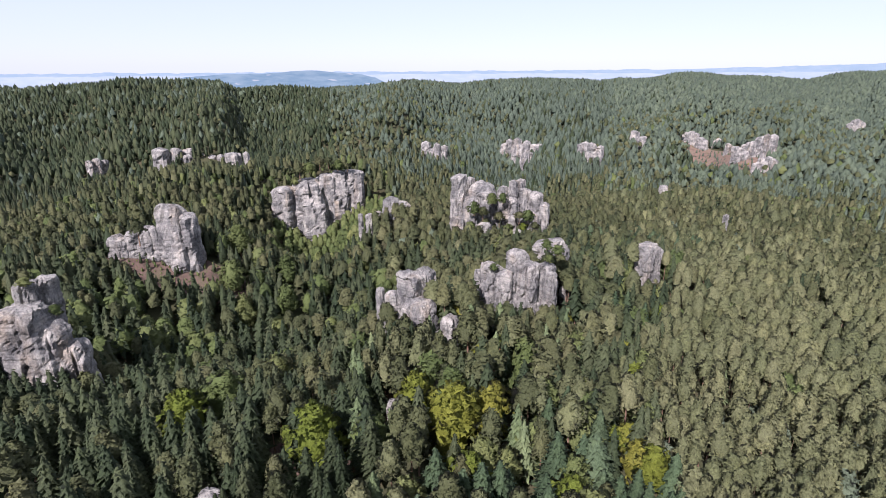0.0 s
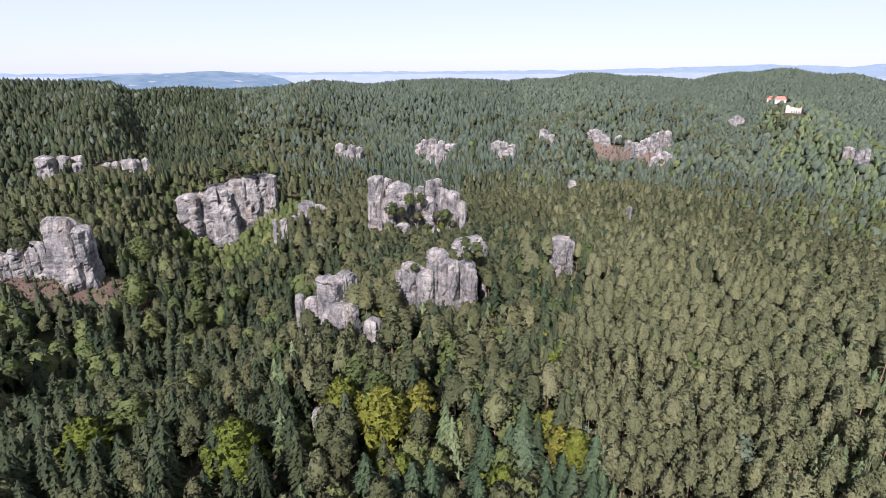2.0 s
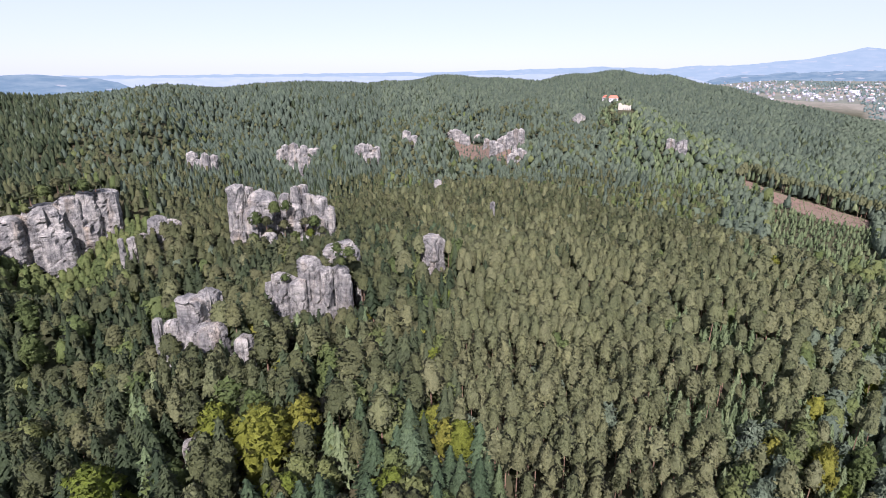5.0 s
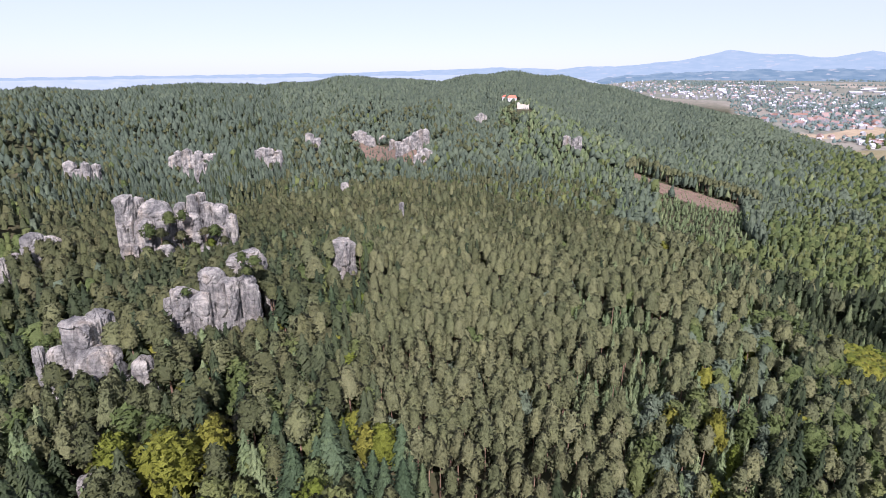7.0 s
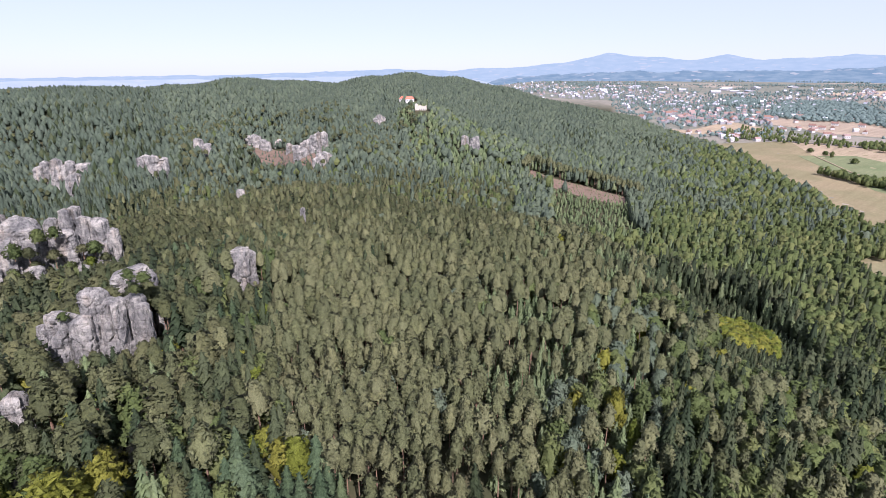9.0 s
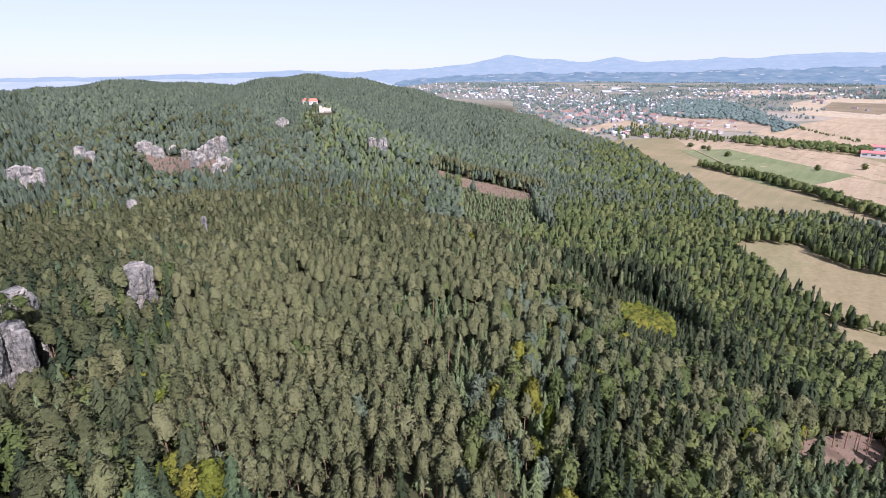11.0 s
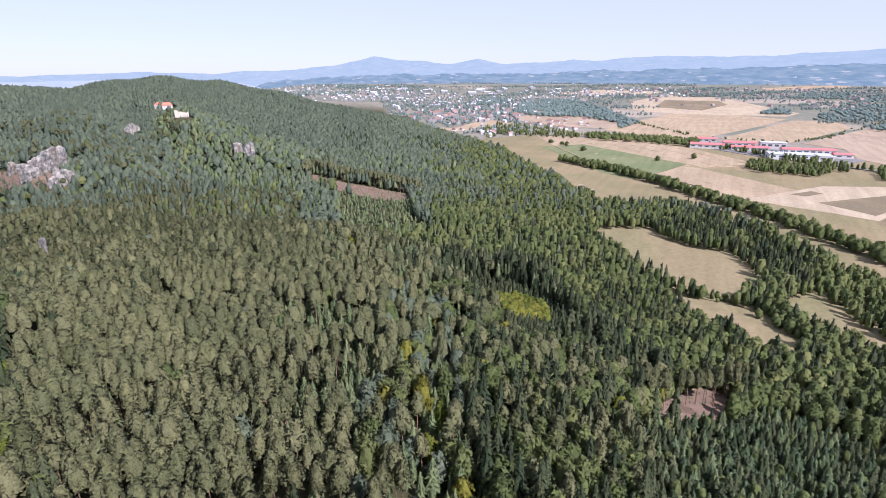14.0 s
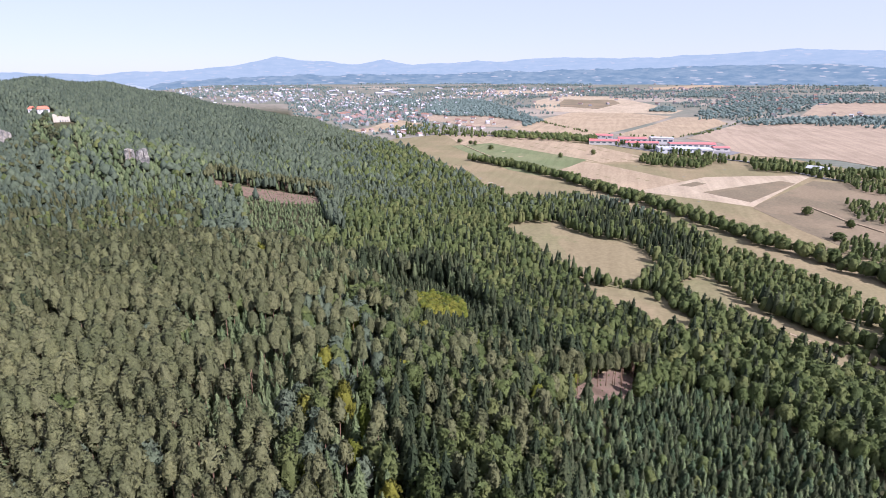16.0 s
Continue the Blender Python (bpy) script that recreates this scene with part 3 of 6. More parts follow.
block(rock, -16.94, 391, 20.6, 23.8, -12.6, 0.05, 0, 0.8, 0.9, 8)
block(rock, -16.31, 386, 17.8, 12.4, -14.4, 0.15, 0, 0.3, 0.9, 12)
block(rock, -14.93, 393, 11.4, 27.2, -15.1, 0.04, 0, 1, 0.9, 6)
block(rock, -13.63, 395, 11.5, 28.3, -13.4, 0.04, 0, 1, 0.9, 10)
block(rock, -12.07, 397, 13.9, 28.7, -8.7, 0.04, 0, 1, 0.9, 14)
block(rock, -14.39, 402, 32.9, 23.1, -13.1, 0.05, 0, 1, 0.9, 8)
rock = rock_thing("broad grey sandstone wall above a bare slope")
block(rock, -30.01, 300, 13.3, 34.1, 1.6, 0.75, -0.02, 0.4)
block(rock, -29.02, 298, 11.9, 29.3, 0.6, 0.35, -0.06, 0.5)
block(rock, -32.91, 303, 15.7, 23.1, 8.5, 0.1, 0.02, 0.9, 0.7, 5)
block(rock, -34.81, 304, 9.0, 20.3, 9.3, 0.15, 0, 0.6)
rock = rock_thing("craggy grey sandstone rock with bushes on its ledges")
block(rock, -42.43, 213, 8.2, 33.9, 14.0, 0.2, 0, 0.4)
block(rock, -41.12, 215, 7.4, 33.7, 11.6, 0.15, 0, 0.4)
block(rock, -43.11, 209, 18.0, 27.3, 2.4, 0.25, -0.05, 0.6)
block(rock, -41.79, 205, 13.5, 20.9, -0.2, 0.35, -0.08, 0.5)
block(rock, -40.27, 203, 11.2, 13.8, -3.9, 0.3, -0.1, 0.4)
rock = rock_thing("lone rounded pale sandstone pillar in pine forest")
block(rock, 18.85, 228, 7.4, 31.0, 16.4, -0.02, 0, 0.3)
block(rock, 19.75, 230, 5.3, 29.3, 16.2, 0.02, 0, 0.3)
block(rock, 18.42, 227, 4.3, 27.4, 16.5, 0.1, 0, 0.3)
rock = rock_thing("small pale sandstone ledge beside a yellowing tree")
block(rock, -8.67, 131, 4.4, 11.8)
rock = rock_thing("pale rounded sandstone top among dark spruces")
block(rock, -30.88, 108, 6.7, 12.4)
rock = rock_thing("small grey sandstone crag on a wooded slope")
block(rock, -4.38, 691, 13.0, 9.2, None, 0.20, -0.13, 0.2)
block(rock, -3.82, 684, 11.3, 1.4, None, 0.22, 0.01, 0.2)
block(rock, -3.42, 671, 8.5, 10.4, None, 0.40, 0.09, 0.2)
block(rock, -3.11, 676, 8.7, 3.9, None, 0.18, 0.03, 0.5)
block(rock, -2.67, 675, 8.5, 6.9, None, 0.18, 0.13, 0.5)
rock = rock_thing("pale grey sandstone crag on a wooded slope")
block(rock, 3.73, 817, 10.8, -9.1, None, 0.40, 0.00, 0.2)
block(rock, 4.21, 820, 10.8, -3.7, None, 0.20, -0.06, 0)
block(rock, 4.60, 821, 11.5, -11.3, None, 0.31, -0.01, 0.2)
block(rock, 4.97, 784, 12.2, 3.3, None, 0.42, 0.04, 0.2)
block(rock, 5.38, 783, 12.9, -4.6, None, 0.34, -0.09, 0.2)
block(rock, 5.85, 781, 11.6, 0.5, None, 0.19, 0.13, 0.2)
block(rock, 5.72, 737, 10.2, -10.6, None, 0.37, 0.14, 0)
block(rock, 6.18, 735, 10.0, -8.9, None, 0.38, -0.03, 0.5)
block(rock, 6.65, 782, 11.4, -4.6, None, 0.24, -0.07, 0.5)
block(rock, 7.22, 775, 11.9, -4.1, None, 0.29, -0.04, 0.2)
rock = rock_thing("pale streaked sandstone crag on a wooded slope")
block(rock, 11.47, 733, 10.6, 3.8, None, 0.18, -0.13, 0.5)
block(rock, 11.83, 732, 11.3, 6.8, None, 0.33, 0.01, 0.5)
block(rock, 12.29, 738, 12.5, 4.2, None, 0.24, 0.15, 0.5)
block(rock, 12.45, 710, 9.9, 8.5, None, 0.30, -0.08, 0.2)
block(rock, 12.93, 711, 12.1, -0.7, None, 0.21, -0.14, 0.2)
block(rock, 13.34, 708, 9.7, 5.6, None, 0.19, -0.13, 0.2)
rock = rock_thing("narrow pale sandstone crag on a wooded slope")
block(rock, 16.49, 828, 13.2, 12.2, None, 0.30, -0.12, 0)
block(rock, 17.04, 830, 13.9, 4.6, None, 0.25, 0.05, 0.5)
rock = rock_thing("row of pale sandstone cliffs above a bare red slope")
block(rock, 26.90, 809, 12.9, 8.2, None, 0.25, -0.03, 0.2)
block(rock, 27.24, 808, 14.5, 13.9, None, 0.16, 0.12, 0)
block(rock, 27.40, 804, 8.0, 15.4, None, 0.32, 0.07, 0.2)
block(rock, 27.68, 799, 7.7, 18.8, None, 0.15, 0.11, 0)
block(rock, 27.94, 814, 11.6, 8.8, None, 0.17, 0.14, 0)
block(rock, 28.24, 814, 10.0, 16.9, None, 0.38, -0.01, 0.5)
block(rock, 26.07, 817, 7.8, 1.9, None, 0.32, -0.07, 0)
block(rock, 26.38, 818, 7.9, 5.4, None, 0.42, -0.06, 0.2)
block(rock, 26.83, 816, 7.9, 2.8, None, 0.21, 0.14, 0.2)
block(rock, 25.64, 804, 14.4, 0.5, None, 0.18, -0.12, 0.5)
block(rock, 26.17, 804, 12.3, -4.4, None, 0.41, 0.08, 0)
block(rock, 27.60, 756, 10.0, -5.1, None, 0.28, 0.09, 0)
block(rock, 27.96, 754, 7.8, -8.1, None, 0.30, -0.05, 0.5)
block(rock, 28.21, 763, 8.4, -4.1, None, 0.19, -0.12, 0.5)
block(rock, 28.62, 765, 10.1, -6.6, None, 0.40, -0.04, 0)
block(rock, 24.71, 883, 7.8, -5.8, None, 0.31, 0.12, 0.5)
block(rock, 24.96, 885, 8.4, -8.5, None, 0.27, -0.07, 0.5)
block(rock, 27.13, 746, 5.9, -10.8, None, 0.35, 0.04, 0.2)
block(rock, 27.36, 749, 6.0, -9.2, None, 0.35, 0.11, 0)
rock = rock_thing("broken pale sandstone teeth above a bare red slope")
block(rock, 21.14, 976, 13.0, -2.7, None, 0.25, -0.06, 0)
block(rock, 21.48, 972, 11.5, -0.1, None, 0.39, 0.09, 0)
block(rock, 21.79, 972, 11.7, -2.7, None, 0.38, 0.14, 0)
block(rock, 22.29, 962, 11.6, -7.8, None, 0.34, 0.10, 0.2)
block(rock, 22.67, 962, 11.6, -11.6, None, 0.42, 0.06, 0.2)
block(rock, 23.65, 968, 7.1, -11.5, None, 0.42, -0.03, 0.2)
block(rock, 23.91, 968, 7.1, -9.2, None, 0.27, -0.15, 0)
rock = rock_thing("low band of grey sandstone cliffs under forest")
block(rock, -30.09, 705, 19.3, 10.8, -4.4, 0.04, 0, 1.0, 0.8)
block(rock, -28.75, 704, 13.3, 9.6, -8.0, 0.05, 0, 0.9, 0.8)
block(rock, -27.72, 709, 16.7, 7.6, -8.4, 0.05, 0, 0.9, 0.8)
block(rock, -27.80, 696, 11.7, 2.2, -12.3, 0.20, 0, 0.4, 0.8)
block(rock, -25.71, 690, 10.2, 0.7, -15.1, 0.15, 0, 0.6, 0.8)
block(rock, -24.91, 686, 9.6, 1.9, -19.1, 0.10, 0, 0.7, 0.8)
block(rock, -23.76, 684, 19.5, 3.7, -21.6, 0.05, 0, 1.0, 0.8)
block(rock, -22.56, 680, 7.4, 4.4, -18.6, 0.10, 0, 0.7, 0.8)
block(rock, -26.41, 700, 9.6, 1.7, -11.5, 0.15, 0, 0.6, 0.8)
rock = rock_thing("grey sandstone crag half hidden by trees")
block(rock, -35.84, 750, 7.6, -4.0, -23.6, 0.20, 0, 0.5, 0.8)
block(rock, -35.26, 755, 9.9, -2.7, -22.5, 0.15, 0, 0.6, 0.8)
block(rock, -34.65, 760, 9.0, -6.1, -21.4, 0.20, 0, 0.5, 0.8)
rock = rock_thing("pale sandstone crag below a wooded ridge")
block(rock, 33.53, 1125, 10.2, 10.5, None, 0.40, 0.09, 0.2)
block(rock, 33.77, 1132, 9.9, 14.7, None, 0.25, -0.02, 0.2)
block(rock, 33.96, 1125, 10.1, 17.4, None, 0.26, -0.06, 0.2)
block(rock, 34.27, 1128, 10.7, 13.0, None, 0.27, 0.01, 0)
rock = rock_thing("grey sandstone crag on a wooded spur")
block(rock, 42.60, 769, 6.8, 14.9, None, 0.21, -0.14, 0)
block(rock, 42.89, 769, 7.5, 13.8, None, 0.30, -0.14, 0.2)
block(rock, 43.57, 754, 8.8, 13.6, None, 0.26, -0.02, 0)
block(rock, 43.89, 755, 8.2, 15.4, None, 0.21, -0.05, 0.5)
rock = rock_thing("small pale sandstone outcrop among pines")
block(rock, 19.60, 415, 6.8, 18.7)
rock = rock_thing("small pale sandstone outcrop among pines")
block(rock, 25.56, 330, 3.3, 22.0)

# ---- trees ----
def tufts(rng, centres, normals, size, spread):
    """One ragged triangle of twigs at each centre, roughly along the crown's skin."""
    n = len(centres)
    nr = normals + rng.normal(0, spread, (n, 3))
    nr /= np.linalg.norm(nr, axis=1, keepdims=True) + 1e-9
    t1 = np.cross(nr, rng.normal(0, 1, (n, 3)))
    t1 /= np.linalg.norm(t1, axis=1, keepdims=True) + 1e-9
    t2 = np.cross(nr, t1)
    out = []
    for k in range(3):
        a = 2 * math.pi * k / 3 + rng.uniform(-0.5, 0.5, n)
        s = size * rng.uniform(0.6, 1.35, n)
        out.append(centres + t1 * (np.cos(a) * s)[:, None] + t2 * (np.sin(a) * s)[:, None])
    return np.stack(out, 1).reshape(-1, 3)


def crown_shape(kind, v):
    """Half width of the crown (1 at its widest) from its foot (0) to its tip (1)."""
    if kind == "spruce":
        return (1 - v) ** 0.85 * np.minimum(1, v * 9 + 0.35) + 0.02
    if kind == "pine":
        return (1 - v) ** 0.55 * np.minimum(1, v * 2.8 + 0.5) * 1.1 + 0.02
    return np.sin(np.clip(v * 0.88 + 0.12, 0, 1) * math.pi) ** 0.5


CROWN_FOOT = {"pine": 0.59, "spruce": 0.12, "broadleaf": 0.20}


TALL = {"pine": 6.0, "spruce": 5.6, "broadleaf": 3.6}


def boughs(rng, kind, n, rim):
    """Small domed sprays of twigs all over a crown: corners, triangles and outward directions."""
    foot, tall = CROWN_FOOT[kind], TALL[kind]
    skin = {"pine": 11.0, "broadleaf": 12.0}[kind]
    q = math.sqrt(skin * 0.85 / math.pi / n) * rng.uniform(0.75, 1.3, n)
    u = (np.arange(n) + rng.uniform(0.0, 1.0, n)) / n
    if kind == "pine":
        u = u ** 1.25
    a = 2.4 * np.arange(n) + rng.uniform(-0.8, 0.8, n)
    rad = np.maximum(crown_shape(kind, 0.04 + 0.94 * u) * rng.uniform(0.62, 1.12, n) - 0.3 * q, 0.02)
    c = np.stack([np.cos(a) * rad, np.sin(a) * rad, (foot + (1 - foot) * u) * tall - 0.35 * q], 1)
    up = (0.75 if kind == "pine" else 0.35) + 1.4 * u ** 2
    axis = np.stack([np.cos(a), np.sin(a), up], 1) + rng.normal(0, 0.25, (n, 3))
    axis /= np.linalg.norm(axis, axis=1, keepdims=True)
    side = np.cross(axis, (0, 0, 1.0)) + 1e-6
    side /= np.linalg.norm(side, axis=1, keepdims=True)
    over = np.cross(side, axis)
    t = 2 * math.pi * np.arange(rim) / rim + rng.uniform(0, 6.3, (n, 1)) + rng.normal(0, 0.22, (n, rim))
    r = q[:, None] * rng.uniform(0.75, 1.3, (n, rim)) * (np.where(np.arange(rim) % 2, 0.62, 1.25) if rim > 5 else 1.0)
    ring = c[:, None] + side[:, None] * (r * np.cos(t))[..., None] + over[:, None] * (r * np.sin(t))[..., None] - axis[:, None] * (q[:, None] * rng.uniform(0.0, 0.35, (n, rim)))[..., None]
    top = c + axis * (q * rng.uniform(0.30, 0.55, n))[:, None]
    verts = np.concatenate([ring, top[:, None]], 1)
    out = np.concatenate([0.55 * axis[:, None] + side[:, None] * np.cos(t)[..., None] * 0.8 + over[:, None] * np.sin(t)[..., None] * 0.8, axis[:, None]], 1).reshape(-1, 3)
    i = np.arange(rim)
    fan = np.stack([i, (i + 1) % rim, np.full(rim, rim)], 1)
    faces = (fan[None] + (np.arange(n) * (rim + 1))[:, None, None]).reshape(-1, 3)
    return verts.reshape(-1, 3), faces, out / (np.linalg.norm(out, axis=1, keepdims=True) + 1e-6)


def skirts(rng, tiers, points):
    """The drooping tiers of a spruce: ragged skirts of boughs, one over the other."""
    foot, tall = CROWN_FOOT["spruce"], TALL["spruce"]
    verts, faces, outs, at = [], [], [], 0
    for k in range(tiers):
        u = (k + rng.uniform(-0.2, 0.2)) / tiers
        z0, z1 = (foot + (1 - foot) * u) * tall, (foot + (1 - foot) * min(1.0, u + 1.75 / tiers)) * tall
        wide = max(float(crown_shape("spruce", np.array(max(u, 0.02)))), 0.10) * 1.08
        n = max(4, round(points * (1 - 0.45 * u)))
        a = 2 * math.pi * (np.arange(2 * n) + rng.uniform(0, 1)) / (2 * n) + rng.normal(0, 0.5 / n, 2 * n)
        tip = np.arange(2 * n) % 2 == 0
        r = wide * np.where(tip, rng.uniform(0.80, 1.22, 2 * n), rng.uniform(0.50, 0.74, 2 * n))
        z = np.where(tip, z0 - 0.10 * (z1 - z0), z0 + 0.30 * (z1 - z0)) + rng.normal(0, 0.07, 2 * n)
        verts += [np.stack([r * np.cos(a), r * np.sin(a), z], 1), np.array([[0, 0, z1]])]
        i = np.arange(2 * n)
        faces.append(at + np.stack([i, (i + 1) % (2 * n), np.full(2 * n, 2 * n)], 1))
        rise = np.where(tip, 0.75, 0.25)
        outs += [np.stack([np.cos(a), np.sin(a), rise], 1), np.array([[0, 0, 1.0]])]
        at += 2 * n + 1
    outs = np.concatenate(outs)
    return np.concatenate(verts), np.concatenate(faces), outs / np.linalg.norm(outs, axis=1, keepdims=True)


def lump(rng, kind, sides, rings, wide=0.86):
    """A lumpy crown seen from afar: uneven rings of boughs under a blunt or pointed tip."""
    foot, tall = CROWN_FOOT[kind], TALL[kind]
    verts = []
    a = 2 * math.pi * np.arange(sides) / sides + rng.uniform(0, 6)
    for k in range(rings):
        v = 0.03 + (0.80 * k / rings if sides < 5 else 0.84 * k / (rings - 1)) + rng.uniform(-0.1, 0.1) / rings
        r = wide * crown_shape(kind, np.clip(v + 0.05, 0, 1)) ** (0.75 if kind == "pine" else 0.6 if sides < 5 else 1.0) * rng.uniform(0.72, 1.28, sides)
        b = a + (k % 2) * math.pi / sides + rng.normal(0, 0.7 / sides, sides)
        z = (foot + (1 - foot) * np.clip(v + rng.normal(0, 0.22 / rings, sides), 0, 0.95)) * tall
        verts.append(np.stack([r * np.cos(b), r * np.sin(b), z], 1))
    verts = np.r_[np.concatenate(verts), [(rng.normal(0, 0.08), rng.normal(0, 0.08), tall * (0.97 if kind == "spruce" else 0.94))]]
    faces = []
    for k in range(rings):
        for i in range(sides):
            j, p = (i + 1) % sides, k * sides
            if k == rings - 1:
                faces.append((p + i, p + j, rings * sides))
            elif k % 2:
                faces += [(p + i, p + j, p + sides + j), (p + i, p + sides + j, p + sides + i)]
            else:
                faces += [(p + i, p + j, p + sides + i), (p + j, p + sides + j, p + sides + i)]
    return verts, np.array(faces), outward_of(verts / (1, 1, tall))


def twigs_on(rng, verts, faces, outs, extra, size, lift=0.06):
    """Small ragged tufts spread evenly over a crown."""
    tri = verts[faces]
    area = np.linalg.norm(np.cross(tri[:, 1] - tri[:, 0], tri[:, 2] - tri[:, 0]), axis=1)
    pick = rng.choice(len(faces), extra, p=area / area.sum())
    share = rng.dirichlet((1, 1, 1), extra)
    c = np.einsum("ij,ijk->ik", share, tri[pick])
    o = np.einsum("ij,ijk->ik", share, outs[faces[pick]])
    tuft = tufts(rng, c + lift * o, o, size, 0.75)
    faces = np.r_[faces, np.arange(3 * extra).reshape(-1, 3) + len(verts)]
    return np.r_[verts, tuft], faces, np.r_[outs, np.repeat(o, 3, 0)]


def tree_arrays(kind, count, seed):
    """Crown (about count triangles) of a tree one metre high and one metre in half width."""
    rng = np.random.default_rng(seed)
    if count > 300:
        near = count > 900
        if kind == "spruce":
            verts, faces, outs = skirts(rng, *((16, 12) if near else (11, 9)))
            verts, faces, outs = twigs_on(rng, verts, faces, outs, 620 if near else 190, 0.10 if near else 0.15)
        else:
            # twigs lie on rounded clumps round a dense inside
            verts, faces, outs = lump(rng, kind, 7, 4, 0.66)
            clump, skin, way = boughs(rng, kind, *((44, 6) if near else (28, 5)))
            twig, tri, dirs = twigs_on(rng, clump, skin, way, 900 if near else 330, 0.13 if near else 0.19, 0.05)
            own = tri[len(skin):] - len(clump)
            verts, faces, outs = np.r_[verts, twig[len(clump):]], np.r_[faces, own + len(verts)], np.r_[outs, dirs[len(clump):]]
    elif count > 200:
        verts, faces, outs = skirts(rng, 8, 6) if kind == "spruce" else lump(rng, kind, 7, 3)
        verts, faces, outs = twigs_on(rng, verts, faces, outs, 50 if kind == "spruce" else 115, 0.23, 0.10)
    elif count > 100:
        verts, faces, outs = lump(rng, kind, 5, 3)
        verts, faces, outs = twigs_on(rng, verts, faces, outs, 52, 0.30, 0.12)
    else:
        verts, faces, outs = lump(rng, kind, 5, 2, 0.92)
        verts, faces, outs = twigs_on(rng, verts, faces, outs, 13, 0.40, 0.12)
    verts[:, 2] /= TALL[kind]
    return verts, faces, outs


def outward_of(v):
    """Directions away from a crown's heart."""
    d = np.stack([v[:, 0], v[:, 1], 0.35 + 1.4 * (v[:, 2] - 0.6)], 1)
    return d / (np.linalg.norm(d, axis=1, keepdims=True) + 1e-6)


def ragged_arrays(kind, seed):
    """A small rough crown for trees far off."""
    rng = np.random.default_rng(seed)
    verts, faces, outs = lump(rng, kind, 4, 2, 0.95)
    verts, faces, outs = twigs_on(rng, verts, faces, outs, 3, 0.5, 0.1)
    return verts / (1, 1, TALL[kind]), faces, outs


def trunk_arrays(sides=4):
    a = np.arange(sides) * 2 * math.pi / sides
    low = np.stack([np.cos(a), np.sin(a), 0 * a], 1)
    verts = np.r_[low * 0.085, low * 0.03 + (0, 0, 0.86)]
    i = np.arange(sides)
    j = (i + 1) % sides
    return verts, np.r_[np.stack([i, j, sides + j], 1), np.stack([i, sides + j, sides + i], 1)]


KINDS = {"pine": PINE, "dark_pine": DARK_PINE, "spruce": SPRUCE, "teal": TEAL, "fir": HAZY_FIR, "broadleaf": BROADLEAF, "gold": GOLD, "red": RED, "young": YOUNG, "bluish": BLUISH, "distant": FAR_LEAVES}
FORM = {"pine": "pine", "dark_pine": "pine", "spruce": "spruce", "teal": "spruce", "fir": "spruce", "broadleaf": "broadleaf", "gold": "broadleaf", "red": "broadleaf", "young": "spruce", "bluish": "broadleaf", "distant": "broadleaf"}
SLIM = {"pine": 0.145, "dark_pine": 0.150, "spruce": 0.185, "teal": 0.25, "fir": 0.225, "broadleaf": 0.26, "gold": 0.27, "red": 0.25, "young": 0.19, "bluish": 0.24, "distant": 0.24}
NAMES = {"pine": "pine_forest", "dark_pine": "green_pine_forest", "spruce": "spruce_forest", "teal": "teal_conifers", "fir": "conifer_forest", "broadleaf": "broadleaf_forest", "gold": "yellowing_trees", "red": "red_trees",
         "young": "young_conifers", "bluish": "mixed_woods", "distant": "distant_woods"}
WORDS = {"dark_pine": "deep green pine forest, partly darkened to stand for shade", "pine": "dense grey-green pine forest with lumpy crowns", "spruce": "dark green spruces with pointed crowns", "teal": "blue-green conifers with layered boughs", "fir": "dark conifers on the slopes, blued with distance haze",
         "broadleaf": "green broadleaf trees with rounded crowns", "gold": "yellowing autumn broadleaf trees", "red": "reddish autumn trees",
         "young": "young grey-green conifer plantation", "bluish": "grey-green broadleaf woods on a slope, partly greyed for haze", "distant": "mixed woods far off, paled and blued for haze"}


